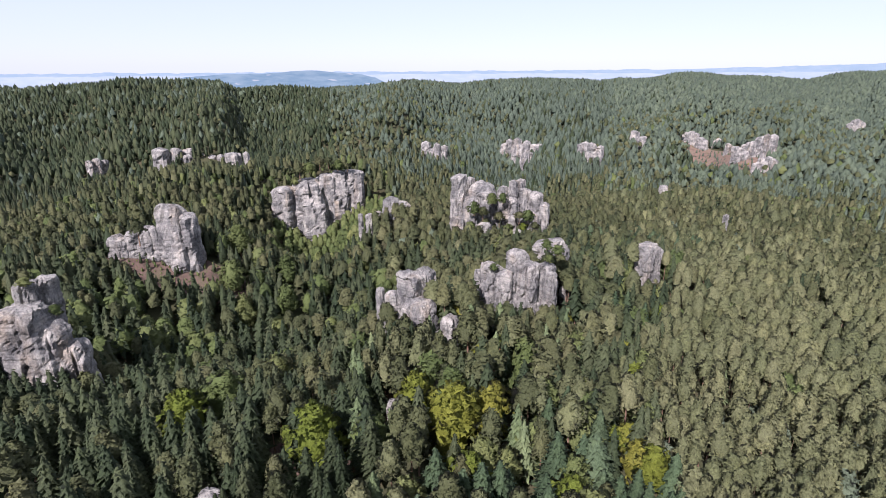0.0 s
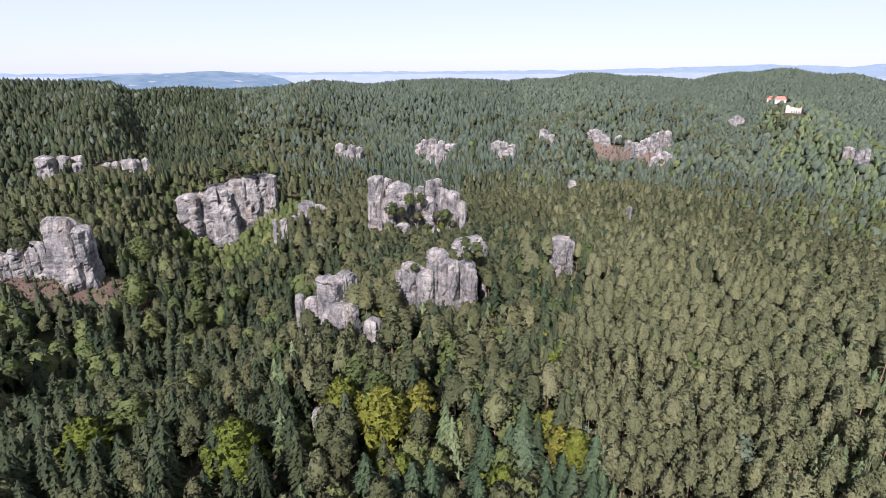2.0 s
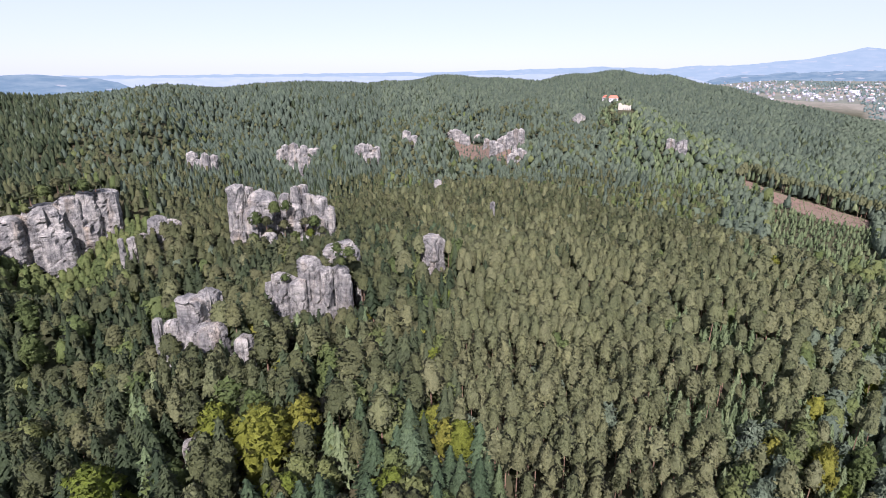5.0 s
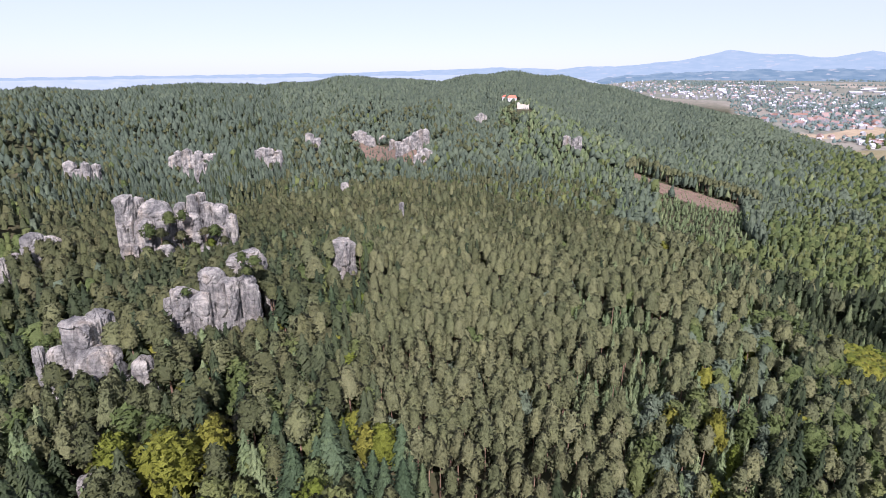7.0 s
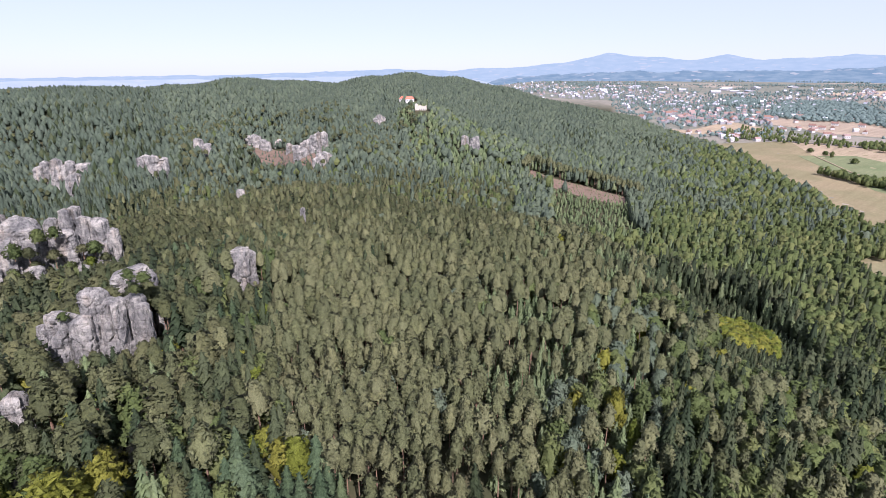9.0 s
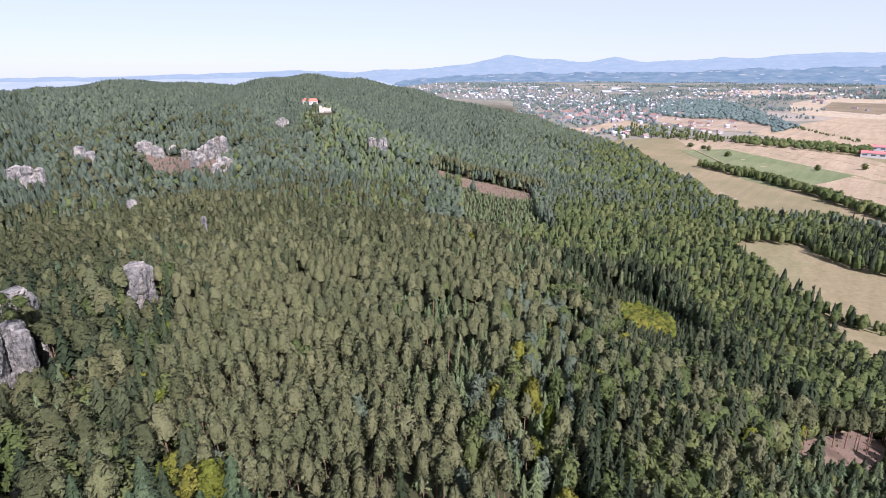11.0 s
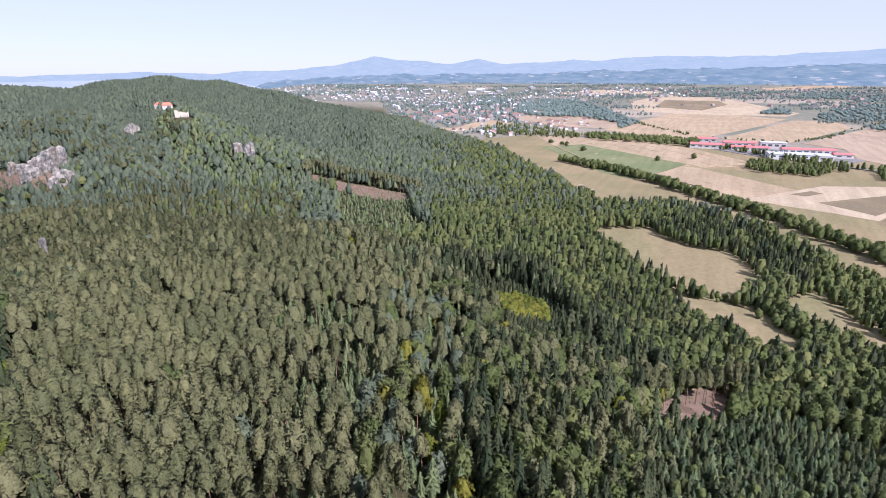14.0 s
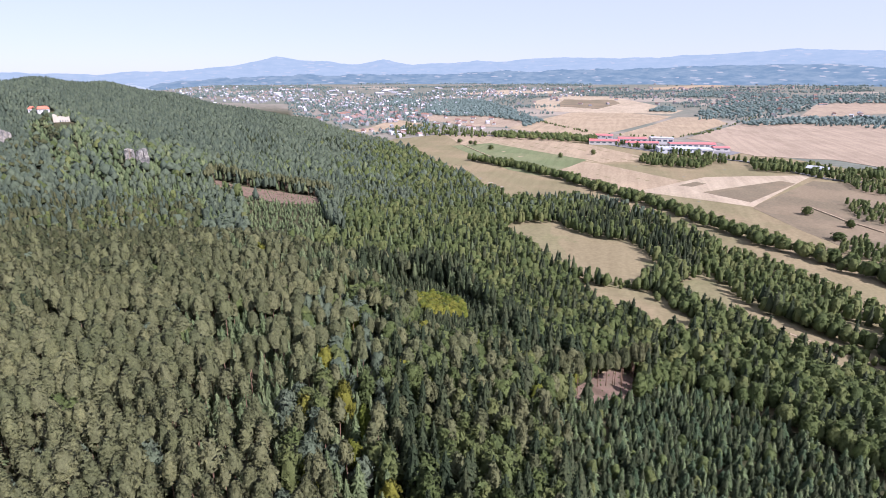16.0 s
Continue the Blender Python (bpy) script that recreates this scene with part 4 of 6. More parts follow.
def stand(kind, x, y, h, count, seed, trunks, spread=None):
    """Many trees of a kind as one mesh of crowns, with trunks where they can be seen."""
    if not len(x):
        return None
    rng = np.random.default_rng(seed)
    z = ground_z(x, y) - 0.3
    spread = np.ones(len(x)) if spread is None else spread
    verts, faces, index, tone, outs, at = [], [], [], [], [], 0
    forms = 7 if count > 20 else 5
    pick = rng.integers(0, forms, len(x))
    for f in range(forms):
        m = pick == f
        n = int(m.sum())
        if not n:
            continue
        if count > 10:
            pv, pf, pn = tree_arrays(FORM[kind], count, 31 * f + 7)
        else:
            pv, pf, pn = ragged_arrays(FORM[kind], 31 * f + 7)
        pi = np.zeros(len(pf), int)
        if trunks:
            tv, tf = trunk_arrays(4)
            pf, pi, pv = np.r_[pf, tf + len(pv)], np.r_[pi, np.ones(len(tf), int)], np.r_[pv, tv]
            pn = np.r_[pn, tv / (np.linalg.norm(tv, axis=1, keepdims=True) + 1e-6)]
        turn, wide = rng.uniform(0, 2 * math.pi, n), h[m] * SLIM[kind] * spread[m] * rng.uniform(0.8, 1.25, n)
        c, s = np.cos(turn)[:, None], np.sin(turn)[:, None]
        px, py, pz = pv[:, 0][None], pv[:, 1][None], pv[:, 2][None]
        lean = rng.normal(0, 0.025, (2, n, 1)) * h[m][None, :, None]
        vx = x[m][:, None] + wide[:, None] * (c * px - s * py) + lean[0] * pz
        vy = y[m][:, None] + wide[:, None] * (s * px + c * py) + lean[1] * pz
        vz = z[m][:, None] + h[m][:, None] * pz
        verts.append(np.stack([vx, vy, vz], -1).reshape(-1, 3))
        outs.append(np.stack([c * pn[:, 0] - s * pn[:, 1], s * pn[:, 0] + c * pn[:, 1], np.repeat(pn[:, 2][None], n, 0)], -1).reshape(-1, 3))
        faces.append((pf[None] + (at + np.arange(n) * len(pv))[:, None, None]).reshape(-1, 3))
        index.append(np.tile(pi, n))
        patch = 0.5 + 0.5 * np.sin(x[m] / 23 + 1.3 * np.sin(y[m] / 31)) * np.sin(y[m] / 19 + 0.7)
        tone.append(np.repeat(np.clip(0.3 * patch + rng.uniform(-0.05, 0.75, n), 0, 1), len(pv)))
        at += n * len(pv)
    me = mesh_of(NAMES[kind], np.concatenate(verts), np.concatenate(faces), [KINDS[kind], BARK], np.concatenate(tone), np.concatenate(index), False, "tone", np.concatenate(outs))
    return tagged(new(NAMES[kind], me), WORDS[kind], "trees" if "pine" not in kind else "forest", kind="stuff")


WOODS = [[(546, 60), (611, 12), (566, -44), (482, -71), (424, -65), (431, -46), (498, -17), (518, 30)],
         [(424, -65), (487, -85), (470, -138), (425, -190), (358, -172), (367, -115), (387, -89)],
         [(310, -60), (330, -62), (262, -130), (235, -150), (225, -120), (270, -90)]]
WOODS += [[(1190, 470), (950, 330), (815, 215), (700, 122), (628, 52), (606, 16), (556, 64), (500, 96), (446, 104), (600, 230), (800, 360), (1000, 470)]]
FOREST_TRACK = [(288, -16), (280, -41), (272, -57), (258, -80), (252, -76), (265, -52), (273, -38), (281, -14)]
BARE = [FOREST_TRACK, MEADOW_1, MEADOW_2, MEADOW_3, MEADOW_4, CLEARING, FELLED, BARE_SLOPE, RED_SLOPE, GLADE, YELLOW_CLEAR]


PLANTATION = [(104, -8), (150, 7), (177, 20), (192, 6), (213, -14), (248, -33), (246, -52), (241, -72), (228, -84), (218, -97), (204, -108), (150, -112), (84, -60)]


def scatter(spacing, r0, r1, seed):
    """Jittered places in the ring of forest between two distances, seen over the half circle ahead."""
    rng = np.random.default_rng(seed)
    k = np.arange(-r1, r1, spacing)
    x, y = [g.ravel() + rng.uniform(-0.46, 0.46, g.size) * spacing for g in np.meshgrid(k, k)]
    r, az = np.hypot(x, y), np.degrees(np.arctan2(x, y))
    keep = (r >= r0) & (r < r1) & (az > -49) & (az < 118)
    x, y = x[keep], y[keep]
    az, r = az[keep], r[keep]
    open_land = wood_edge(x, y) < 0
    for b in BARE:
        open_land |= inside(x, y, b)
    open_land |= inside(x, y, PLANTATION)
    ridge = np.interp(az, RIDGE_AZ, RIDGE_R)
    open_land |= r > ridge + 120
    for bx, by, br, ba, bw in ROCKS:
        if r0 - 30 < br < r1 + 30:
            open_land |= np.hypot(x - bx, y - by) < bw * 0.5 + 0.6
    return x[~open_land], y[~open_land]


# trees cut to the camera's sight lines: bearings, distance, foot height, depth
SIGHT_LINES = [(*f, 70) for f in ((-10.6, -3.4, 172, 17.3), (0.8, 11.8, 192, 14.5), (17.9, 21.6, 226, 16.7), (-2.2, 9.0, 298, 14.0), (-3.4, -0.8, 157, 19.3))]
SIGHT_LINES += [(-31.2, -21.8, 684, -7.0, 110), (-36.6, -33.4, 750, -18.0, 90), (68.5, 78.5, 220, -5.0, 50), (35.4, 37.8, 1325, 24.0, 90), (37.4, 39.2, 1135, 20.5, 90), (86.0, 95.0, 203, -11.0, 45), (97.0, 104.5, 268, -12.0, 30)]


def species(x, y, seed):
    """Kind and height of the tree at each place."""
    rng = np.random.default_rng(seed)
    r, az = np.hypot(x, y), np.degrees(np.arctan2(x, y))
    s = -0.5 * x + 0.866 * y + 190
    u, n = rng.uniform(0, 1, len(x)), len(x)
    mix = 0.5 + 0.3 * np.sin(x / 41 + 1.7 * np.sin(y / 57)) + 0.3 * np.sin(y / 33 - x / 71)
    kind = np.full(n, "pine", dtype="U10")
    h = rng.normal(17.0, 1.8, n)

    def put(where, name, low, high):
        kind[where] = name
        h[where] = rng.uniform(low, high, int(where.sum()))

    # the pine hill
    put((u < 0.04) & (az > 10), "broadleaf", 11, 15)
    put((u > 0.93) & (az > 10), "spruce", 14, 19)
    # the mixed slope in front of the rocks
    mid = (az > -14) & (az < 22) & (r < 290)
    put(mid & (u < 0.40), "spruce", 14, 20)
    put(mid & (u > 0.80) & (mix > 0.4), "broadleaf", 11, 16)
    put(mid & (u > 0.955), "gold", 10, 14)
    put((az > -16) & (az < 30) & (r < 300) & (mix > 0.78) & (u < 0.5), "teal", 13, 18)
    put((az > 44) & (az < 66) & (r < 215) & (mix < 0.3) & (u < 0.6), "teal", 11, 16)
    # the left valley: dark spruces and pines also stand in for its shade
    left = (az < -10) & (r < 330)
    put(left & (u < 0.66), "spruce", 12, 18)
    put(left & (u > 0.80), "broadleaf", 10, 15)
    put((az < -14) & (r < 430) & (u >= 0.66) & (u < 0.84), "dark_pine", 12, 17)
    put((az < -14) & (r < 430) & (u >= 0.84) & (mix < 0.55), "spruce", 12, 17)
    # the slope towards the plain
    slope = (s < 205) & (az > 52) | (az > 62)
    put(slope & (u < 0.42), "spruce", 15, 21)
    put(slope & (u > 0.72), "broadleaf", 13, 17)
    put(slope & (u > 0.972) & (r < 260), "gold", 10, 15)
    put((az > 45) & (az < 66) & (r < 215) & (u < 0.5) & (mix < 0.75), "young", 9, 14)
    put((az > 63) & (s < 130) & (r > 215) & (r < 330) & (u < 0.8), "spruce", 19, 25)
    put((az > 74) & (s < 95) & (r > 225), "broadleaf", 10, 15)
    put((az > 78) & (s < 80) & (r > 215) & (u < 0.22), "spruce", 14, 19)
    low = (az > 48) & (r > 400) & ((s < 330) | (az > 56))
    put(low & (u < 0.60), "bluish", 13, 18)
    put(low & (u < np.where(r < 600, 0.60, 0.30)), "broadleaf", 12, 17)
    put(low & (u >= 0.60) & (u < 0.90), "spruce", 13, 18)
    put(low & (u >= 0.78) & (r > 560), "fir", 13, 18)
    belt = (az > 50) & (az < 76) & (r > 250) & (r < 480) & (kind != "spruce")
    put(belt & (u > 0.55), "spruce", 14, 19)
    put(belt & (u > 0.68), "young", 12, 17)
    grown = inside(x, y, YOUNG_STAND)
    put(grown, "young", 4.5, 8)
    back = (az > 46) & (az < 62) & (r > 600) & (r < 850) & ~low | inside(x, y, [(500, 440), (540, 480), (640, 480), (640, 300), (540, 300)])
    put(back & (u < 0.7), "pine", 16, 20)
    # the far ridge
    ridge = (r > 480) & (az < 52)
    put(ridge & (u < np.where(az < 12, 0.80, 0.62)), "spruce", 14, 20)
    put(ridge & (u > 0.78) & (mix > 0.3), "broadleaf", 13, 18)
    # conifers with haze in their needles, more of them farther off
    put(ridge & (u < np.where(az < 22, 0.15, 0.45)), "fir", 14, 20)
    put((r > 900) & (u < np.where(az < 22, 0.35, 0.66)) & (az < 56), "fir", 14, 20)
    # far crowns whose grey colour stands for haze
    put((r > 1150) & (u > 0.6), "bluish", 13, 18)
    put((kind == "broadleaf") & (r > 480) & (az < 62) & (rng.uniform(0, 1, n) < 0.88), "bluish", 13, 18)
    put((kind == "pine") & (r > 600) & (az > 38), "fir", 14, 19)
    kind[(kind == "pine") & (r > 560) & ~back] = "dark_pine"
    # rounder crowns with haze in their colour among the far slopes' spruces
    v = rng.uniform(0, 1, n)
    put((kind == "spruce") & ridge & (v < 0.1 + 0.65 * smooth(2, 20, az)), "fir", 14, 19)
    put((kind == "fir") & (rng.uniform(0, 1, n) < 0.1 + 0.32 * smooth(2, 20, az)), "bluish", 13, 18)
    put((kind == "bluish") & (az < 14) & (r < 1000) & (v < 0.7), "dark_pine", 14, 18)
    # the greener edge of the pine hill
    put((kind == "pine") & (r > 260) & (az < 60) & (v < 0.18 + 0.34 * smooth(270, 360, r)), "dark_pine", 15, 19)
    put((kind == "pine") & (r > 280) & (az < 60) & (v > 0.93), "bluish", 12, 16)
    on_spur = spur(x, y) > 7
    put(on_spur & (u < 0.75), "young", 9, 14)
    put(on_spur & (u > 0.92), "bluish", 11, 15)
    hill = (az < 2) & (r > 330) & (r < 520)
    put(hill & (u < 0.38), "spruce", 12, 17)
    put(hill & (u > 0.84), "broadleaf", 11, 15)
    put((az > -20.5) & (az < -7.5) & (r > 328) & (r < 392) & (u < 0.9), "broadleaf", 8.5, 12.5)
    # darker pines by bearing: a greener stand, and shade put into colour
    darkened = (kind == "pine") & (rng.uniform(0, 1, n) < np.clip(0.95 - 0.9 * smooth(12, 29, az + 6 * mix) + 0.25 * smooth(0.6, 0.9, mix), 0, 1)) & (r < 620)
    kind[darkened] = "dark_pine"
    # haze-blued needles beyond 620 m, fewer to the left
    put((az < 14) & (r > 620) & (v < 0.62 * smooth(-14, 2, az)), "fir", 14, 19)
    put((az < -8) & (r > 420) & (r < 620) & ((kind == "bluish") | (kind == "fir") | (kind == "pine")) & (v < 0.85), "spruce", 14, 19)
    put((az < 4) & (r > 330) & (kind == "spruce") & (rng.uniform(0, 1, n) < 0.2 + 0.35 * smooth(-18, -6, az)), "dark_pine", 14, 18)
    w = rng.uniform(0, 1, n)
    # the darkest kind on the far left slopes, in place of their shade
    put((az < -14) & (r > 430) & (kind != "spruce") & (w < 0.8), "spruce", 14, 19)
    # greener woods just beyond the brow
    beyond = (az > 8) & (az < 48) & (r > 370) & (r < 640) & ~on_spur
    put(beyond & (kind == "fir") & (w < 0.75), "dark_pine", 14, 18)
    put(beyond & (kind == "bluish") & (w < 0.6), "broadleaf", 13, 17)
    put(beyond & (kind == "spruce") & (w < 0.4), "pine", 14, 18)
    # paler young pines at the foot of the rocks
    foot = (az > -14) & (az < 14) & (r < 175)
    put(foot & (kind == "spruce") & (w < 0.40), "young", 13, 17)
    put(foot & (kind == "dark_pine") & (w < 0.35), "pine", 14, 18)
    # grey-green mixed growth on the near slope and below it
    near = (az > 22) & (az < 66) & (r < 240)
    put(near & (az < 40) & (kind == "spruce") & (w < 0.5), "pine", 13, 17)
    put(near & (kind == "dark_pine") & (w < 0.6), "pine", 13, 17)
    put(near & (kind == "teal") & (w < 0.5), "young", 11, 15)
    put(near & (kind == "spruce") & (w < 0.9), "young", 11, 15)
    put(near & (kind == "broadleaf") & (v < 0.6), "bluish", 11, 15)
    put((az > 44) & (az < 66) & (r < 620) & (kind == "spruce") & (v > 0.5), "young", 13, 17)
    put((az > 48) & (az < 80) & (r > 500) & (r < 1000) & (kind == "spruce") & (v < 0.6), "fir", 13, 18)
    put((az > 46) & (az < 68) & (r > 255) & (r < 900) & ((kind == "spruce") | (kind == "fir")) & (w < 0.5), "young", 13, 17)
    # groves in the meadows
    put(inside(x, y, WOODS[3]) & (u < 0.85), "broadleaf", 10, 15)
    put(inside(x, y, WOODS[0]) & (u < 0.75), "spruce", 12, 16)
    put(inside(x, y, WOODS[1]) | inside(x, y, WOODS[2]) | (inside(x, y, WOODS[0]) & (u >= 0.75)), "broadleaf", 9, 14)
    low = np.full(n, 99.0)
    # tips stay under the line from the camera to each foot
    for az0, az1, rock_r, foot, deep in SIGHT_LINES:
        near = (az > az0) & (az < az1) & (r < rock_r) & (r > rock_r - deep)
        low = np.where(near, np.minimum(low, 100 - (100 - foot) * r / rock_r + rng.uniform(-2.5, 1.5, n) - ground_z(x, y)), low)
    wide = 1 + 0.30 * smooth(690, 720, r)
    wide[grown] *= 1.4
    wide[on_spur] *= 1.25
    # trees on the spur and in the valley, enlarged to fit the camera's view
    enlarged = (1 - smooth(12, 24, az)) * (1 - smooth(240, 330, r))
    h *= 1 + 0.22 * enlarged
    wide *= 1 + np.where((kind == "pine") | (kind == "dark_pine"), 0.20, 0.22) * enlarged
    h = np.minimum(h, np.maximum(low, 3.0))
    keep = (rng.uniform(0, 1, n) > 0.36 * enlarged) & (low > 3.5)
    return kind[keep], h[keep], wide[keep], keep


def tree_meshes(kind, forms=4):
    """Crown and trunk meshes, one metre high, of a few single trees of a kind."""
    made = []
    for f in range(forms):
        v, t, out = tree_arrays(FORM[kind], 1150, 900 + 17 * f)
        tone = np.full(len(v), 0.15 + 0.7 * f / (forms - 1))
        crown = mesh_of("crown", v, t, [KINDS[kind]], tone, None, False, "tone", out)
        tv, tf = trunk_arrays(7)
        made.append((crown, mesh_of("trunk", tv, tf, [BARK], None, None, True)))
    return made


TREE_WORDS = {"bluish": "grey-green broadleaf tree with a dense crown", "fir": "conifer with a full crown, blued with distance haze", "dark_pine": "deep green pine with a lumpy crown", "pine": "grey-green pine with a lumpy crown", "spruce": "dark green spruce with drooping tiers", "teal": "blue-green conifer with layered boughs", "broadleaf": "green broadleaf tree with a rounded crown",
              "gold": "yellowing broadleaf tree with a full crown", "red": "small tree with reddish autumn leaves", "young": "young grey-green conifer with a narrow crown"}
TREE_MESHES = {}


def single_tree(kind, x, y, h, wide=0.0, turn=0.0, form=0):
    if kind not in TREE_MESHES:
        TREE_MESHES[kind] = tree_meshes(kind)
    crown, trunk = TREE_MESHES[kind][form % 4]
    tree = new({"pine": "pine_tree", "dark_pine": "pine_tree", "spruce": "spruce_tree", "teal": "spruce_tree", "young": "young_conifer"}.get(kind, "broadleaf_tree"))
    w = wide or h * SLIM[kind]
    tree.matrix_basis = pose(x, y, ground_at(x, y) - 0.3, 0, 0, turn)
    for name, me in (("crown", crown), ("trunk", trunk)):
        ob = new(name, me)
        ob.parent = tree
        ob.scale = (w, w, h)
    return tagged(tree, TREE_WORDS[kind], "tree", "nearest trees of the forest")


def plant(spacing, r0, r1, count, seed, trunks, single=False):
    x, y = scatter(spacing, r0, r1, seed)
    kind, h, wide, keep = species(x, y, seed + 1)
    x, y = x[keep], y[keep]
    free = np.ones(len(x), bool)
    for sx_, sy_, clear in SPECIAL:
        free &= np.hypot(x - sx_, y - sy_) > clear
    x, y, kind, h, wide = x[free], y[free], kind[free], h[free], wide[free]
    if single:
        rng = random.Random(seed)
        for k in range(len(x)):
            single_tree(str(kind[k]), float(x[k]), float(y[k]), float(h[k]), float(h[k] * wide[k]) * SLIM[str(kind[k])], rng.uniform(0, 360), rng.randrange(4))
        return
    for k in KINDS:
        m = kind == k
        stand(k, x[m], y[m], h[m], count, seed + 2, trunks, wide[m])


# single trees that stand out: kind, x, y, height, half width
STANDOUTS = [("gold", -38, 114, 21, 7.6), ("gold", -14, 131, 20, 5.8), ("gold", -3, 121, 23, 8.6), ("gold", 7, 126, 20, 6.2), ("gold", -79, 127, 19, 7.0), ("broadleaf", -74, 142, 20, 7.6),
             ("spruce", -23, 111, 20, 5.4), ("broadleaf", -64, 160, 20, 7.0), ("gold", -40, 226, 17, 5.5), ("gold", -31, 231, 14, 4.5), ("red", 0, 199, 13, 3.6),
             ("red", 9, 154, 13, 3.4), ("red", 6, 144, 11, 2.4), ("gold", 45, 108, 15, 4.6), ("broadleaf", -118, 250, 18, 7.0), ("broadleaf", -106, 232, 18, 6.5)]
STANDOUTS += [("broadleaf", -96, 268, 18, 6.5), ("broadleaf", -90, 246, 17, 6.0), ("broadleaf", -128, 285, 19, 7.5), ("gold", 128, 72, 16, 3.6), ("gold", 121, 62, 15, 3.0),
              ("broadleaf", 150, 58, 17, 5.2), ("gold", 232, 175, 15, 4.5), ("gold", 330, 250, 12, 3.5)]
STANDOUTS += [("teal", -7, 225, 19, 4.6), ("teal", -14, 232, 19, 4.4), ("teal", 0, 216, 18, 4.2), ("teal", -20, 222, 17, 4.2), ("teal", 54, 185, 18, 4.6), ("teal", 63, 179, 18, 4.6),
              ("teal", 60, 190, 17, 4.2), ("teal", 34, 118, 18, 4.8), ("teal", 17, 136, 18, 4.4), ("teal", 22, 123, 18, 4.8), ("teal", 28, 130, 17, 4.4), ("teal", 12, 150, 17, 4.2)]
SPECIAL = [(x * 0.975, y * 0.975, w * 1.05) for _, x, y, _, w in STANDOUTS]
SPECIAL += [(818, 1115, 13), (803, 1065, 14), (812, 1106, 14), (795, 1055, 14), (707, 899, 12), (700, 890, 12)]
# trees at the feet of two rocks: bearings, distance, height of the tips
for bearings, r, tip in (((-10.0, -9.1, -8.2, -7.3, -6.4, -5.5, -4.6), 151, 26.5), ((1.6, 3.0, 4.3, 5.6, 7.0, 8.4, 9.8), 168, 22.8), ((-3.1, -2.4, -1.6), 147, 23.8)):
    for k, az in enumerate(bearings):
        x, y = polar(az, r - 2 * (k % 3))
        h = max(6.0, tip + (0.5, -1.5, 0.0, -2.5)[k % 4] - ground_at(x, y))
        STANDOUTS.append((("pine", "spruce", "pine")[k % 3], x, y, h, 2.6 + 0.4 * (k % 3)))
for k, (kind, x, y, h, w) in enumerate(STANDOUTS):
    single_tree(kind, x, y, h, w, 67 * k, k)

plant(5.4, 82, 110, 0, 10, True, True)
plant(4.15, 110, 165, 430, 11, True)
plant(4.15, 165, 255, 250, 12, True)
plant(4.15, 255, 380, 150, 15, False)
plant(5.5, 380, 700, 34, 13, False)
plant(8.8, 700, 2000, 9, 14, False)


def line_of_trees(kind, points, step, low, high, across, seed, count=0, gaps=0.0, trunks=False, spread=1.25):
    """A hedge or row of trees along a plan line."""
    rng = np.random.default_rng(seed)
    xs, ys = [], []
    for (x0, y0), (x1, y1) in zip(points, points[1:]):
        d = math.hypot(x1 - x0, y1 - y0)
        for _ in range(max(1, int(d / step))):
            u, o = rng.uniform(), rng.normal(0, across)
            xs.append(x0 + (x1 - x0) * u - (y1 - y0) / d * o)
            ys.append(y0 + (y1 - y0) * u + (x1 - x0) / d * o)
    x, y = np.array(xs), np.array(ys)
    keep = rng.uniform(0, 1, len(x)) >= gaps
    x, y = x[keep], y[keep]
    return stand(kind, x, y, rng.uniform(low, high, len(x)), count or 60, seed, trunks, np.full(len(x), spread))


def grove(kind, outline, spacing, low, high, seed, count, spread=1.0):
    rng = np.random.default_rng(seed)
    xs, ys = [p[0] for p in outline], [p[1] for p in outline]
    gx, gy = np.meshgrid(np.arange(min(xs), max(xs), spacing), np.arange(min(ys), max(ys), spacing))
    x, y = [g.ravel() + rng.uniform(-0.45, 0.45, g.size) * spacing for g in (gx, gy)]
    m = inside(x, y, outline) & (np.hypot(x, y) > 80)
    return stand(kind, x[m], y[m], rng.uniform(low, high, int(m.sum())), count, seed, False, np.full(int(m.sum()), spread))


HEDGE = [(936, 243), (874, 143), (800, 72), (707, 0), (656, -46), (591, -90), (540, -124), (507, -150), (473, -180), (420, -225)]
line_of_trees("broadleaf", HEDGE, 1.7, 9, 15, 5.0, 21, 150)
line_of_trees("broadleaf", [(403, 34), (394, 15), (385, -5), (382, -24), (381, -38)], 1.5, 3.5, 7, 2.5, 22, 120)
line_of_trees("broadleaf", [(372, -40), (351, -57), (329, -74), (314, -86), (295, -98), (274, -112), (258, -128)], 0.9, 7, 11, 4.0, 23, 120)
line_of_trees("broadleaf", [(324, -122), (316, -132), (308, -143)], 1.0, 4, 7, 3.0, 24, 120)
ROAD = [(1311, 511), (1318, 350), (1309, 66), (1120, -110), (1050, -215), (899, -290), (860, -380)]
line_of_trees("broadleaf", ROAD, 5, 8, 14, 7.0, 25, 34, 0.15)
line_of_trees("broadleaf", [(1414, 59), (1426, -137), (1696, -289)], 12, 4, 8, 4.0, 26, 9)
line_of_trees("broadleaf", [(1470, 80), (1850, 282)], 10, 5, 10, 5.0, 27, 9)
line_of_trees("broadleaf", [(1464, -178), (2048, -428)], 14, 4, 9, 5.0, 28, 9)
grove("broadleaf", [(1090, -90), (1120, -110), (1040, -190), (1000, -175)], 8, 9, 13, 31, 60)
grove("broadleaf", [(1000, -215), (960, -260), (930, -250), (960, -205)], 8, 9, 13, 32, 60)
grove("broadleaf", [(900, -300), (880, -360), (780, -330), (800, -300)], 8, 8, 12, 33, 60)
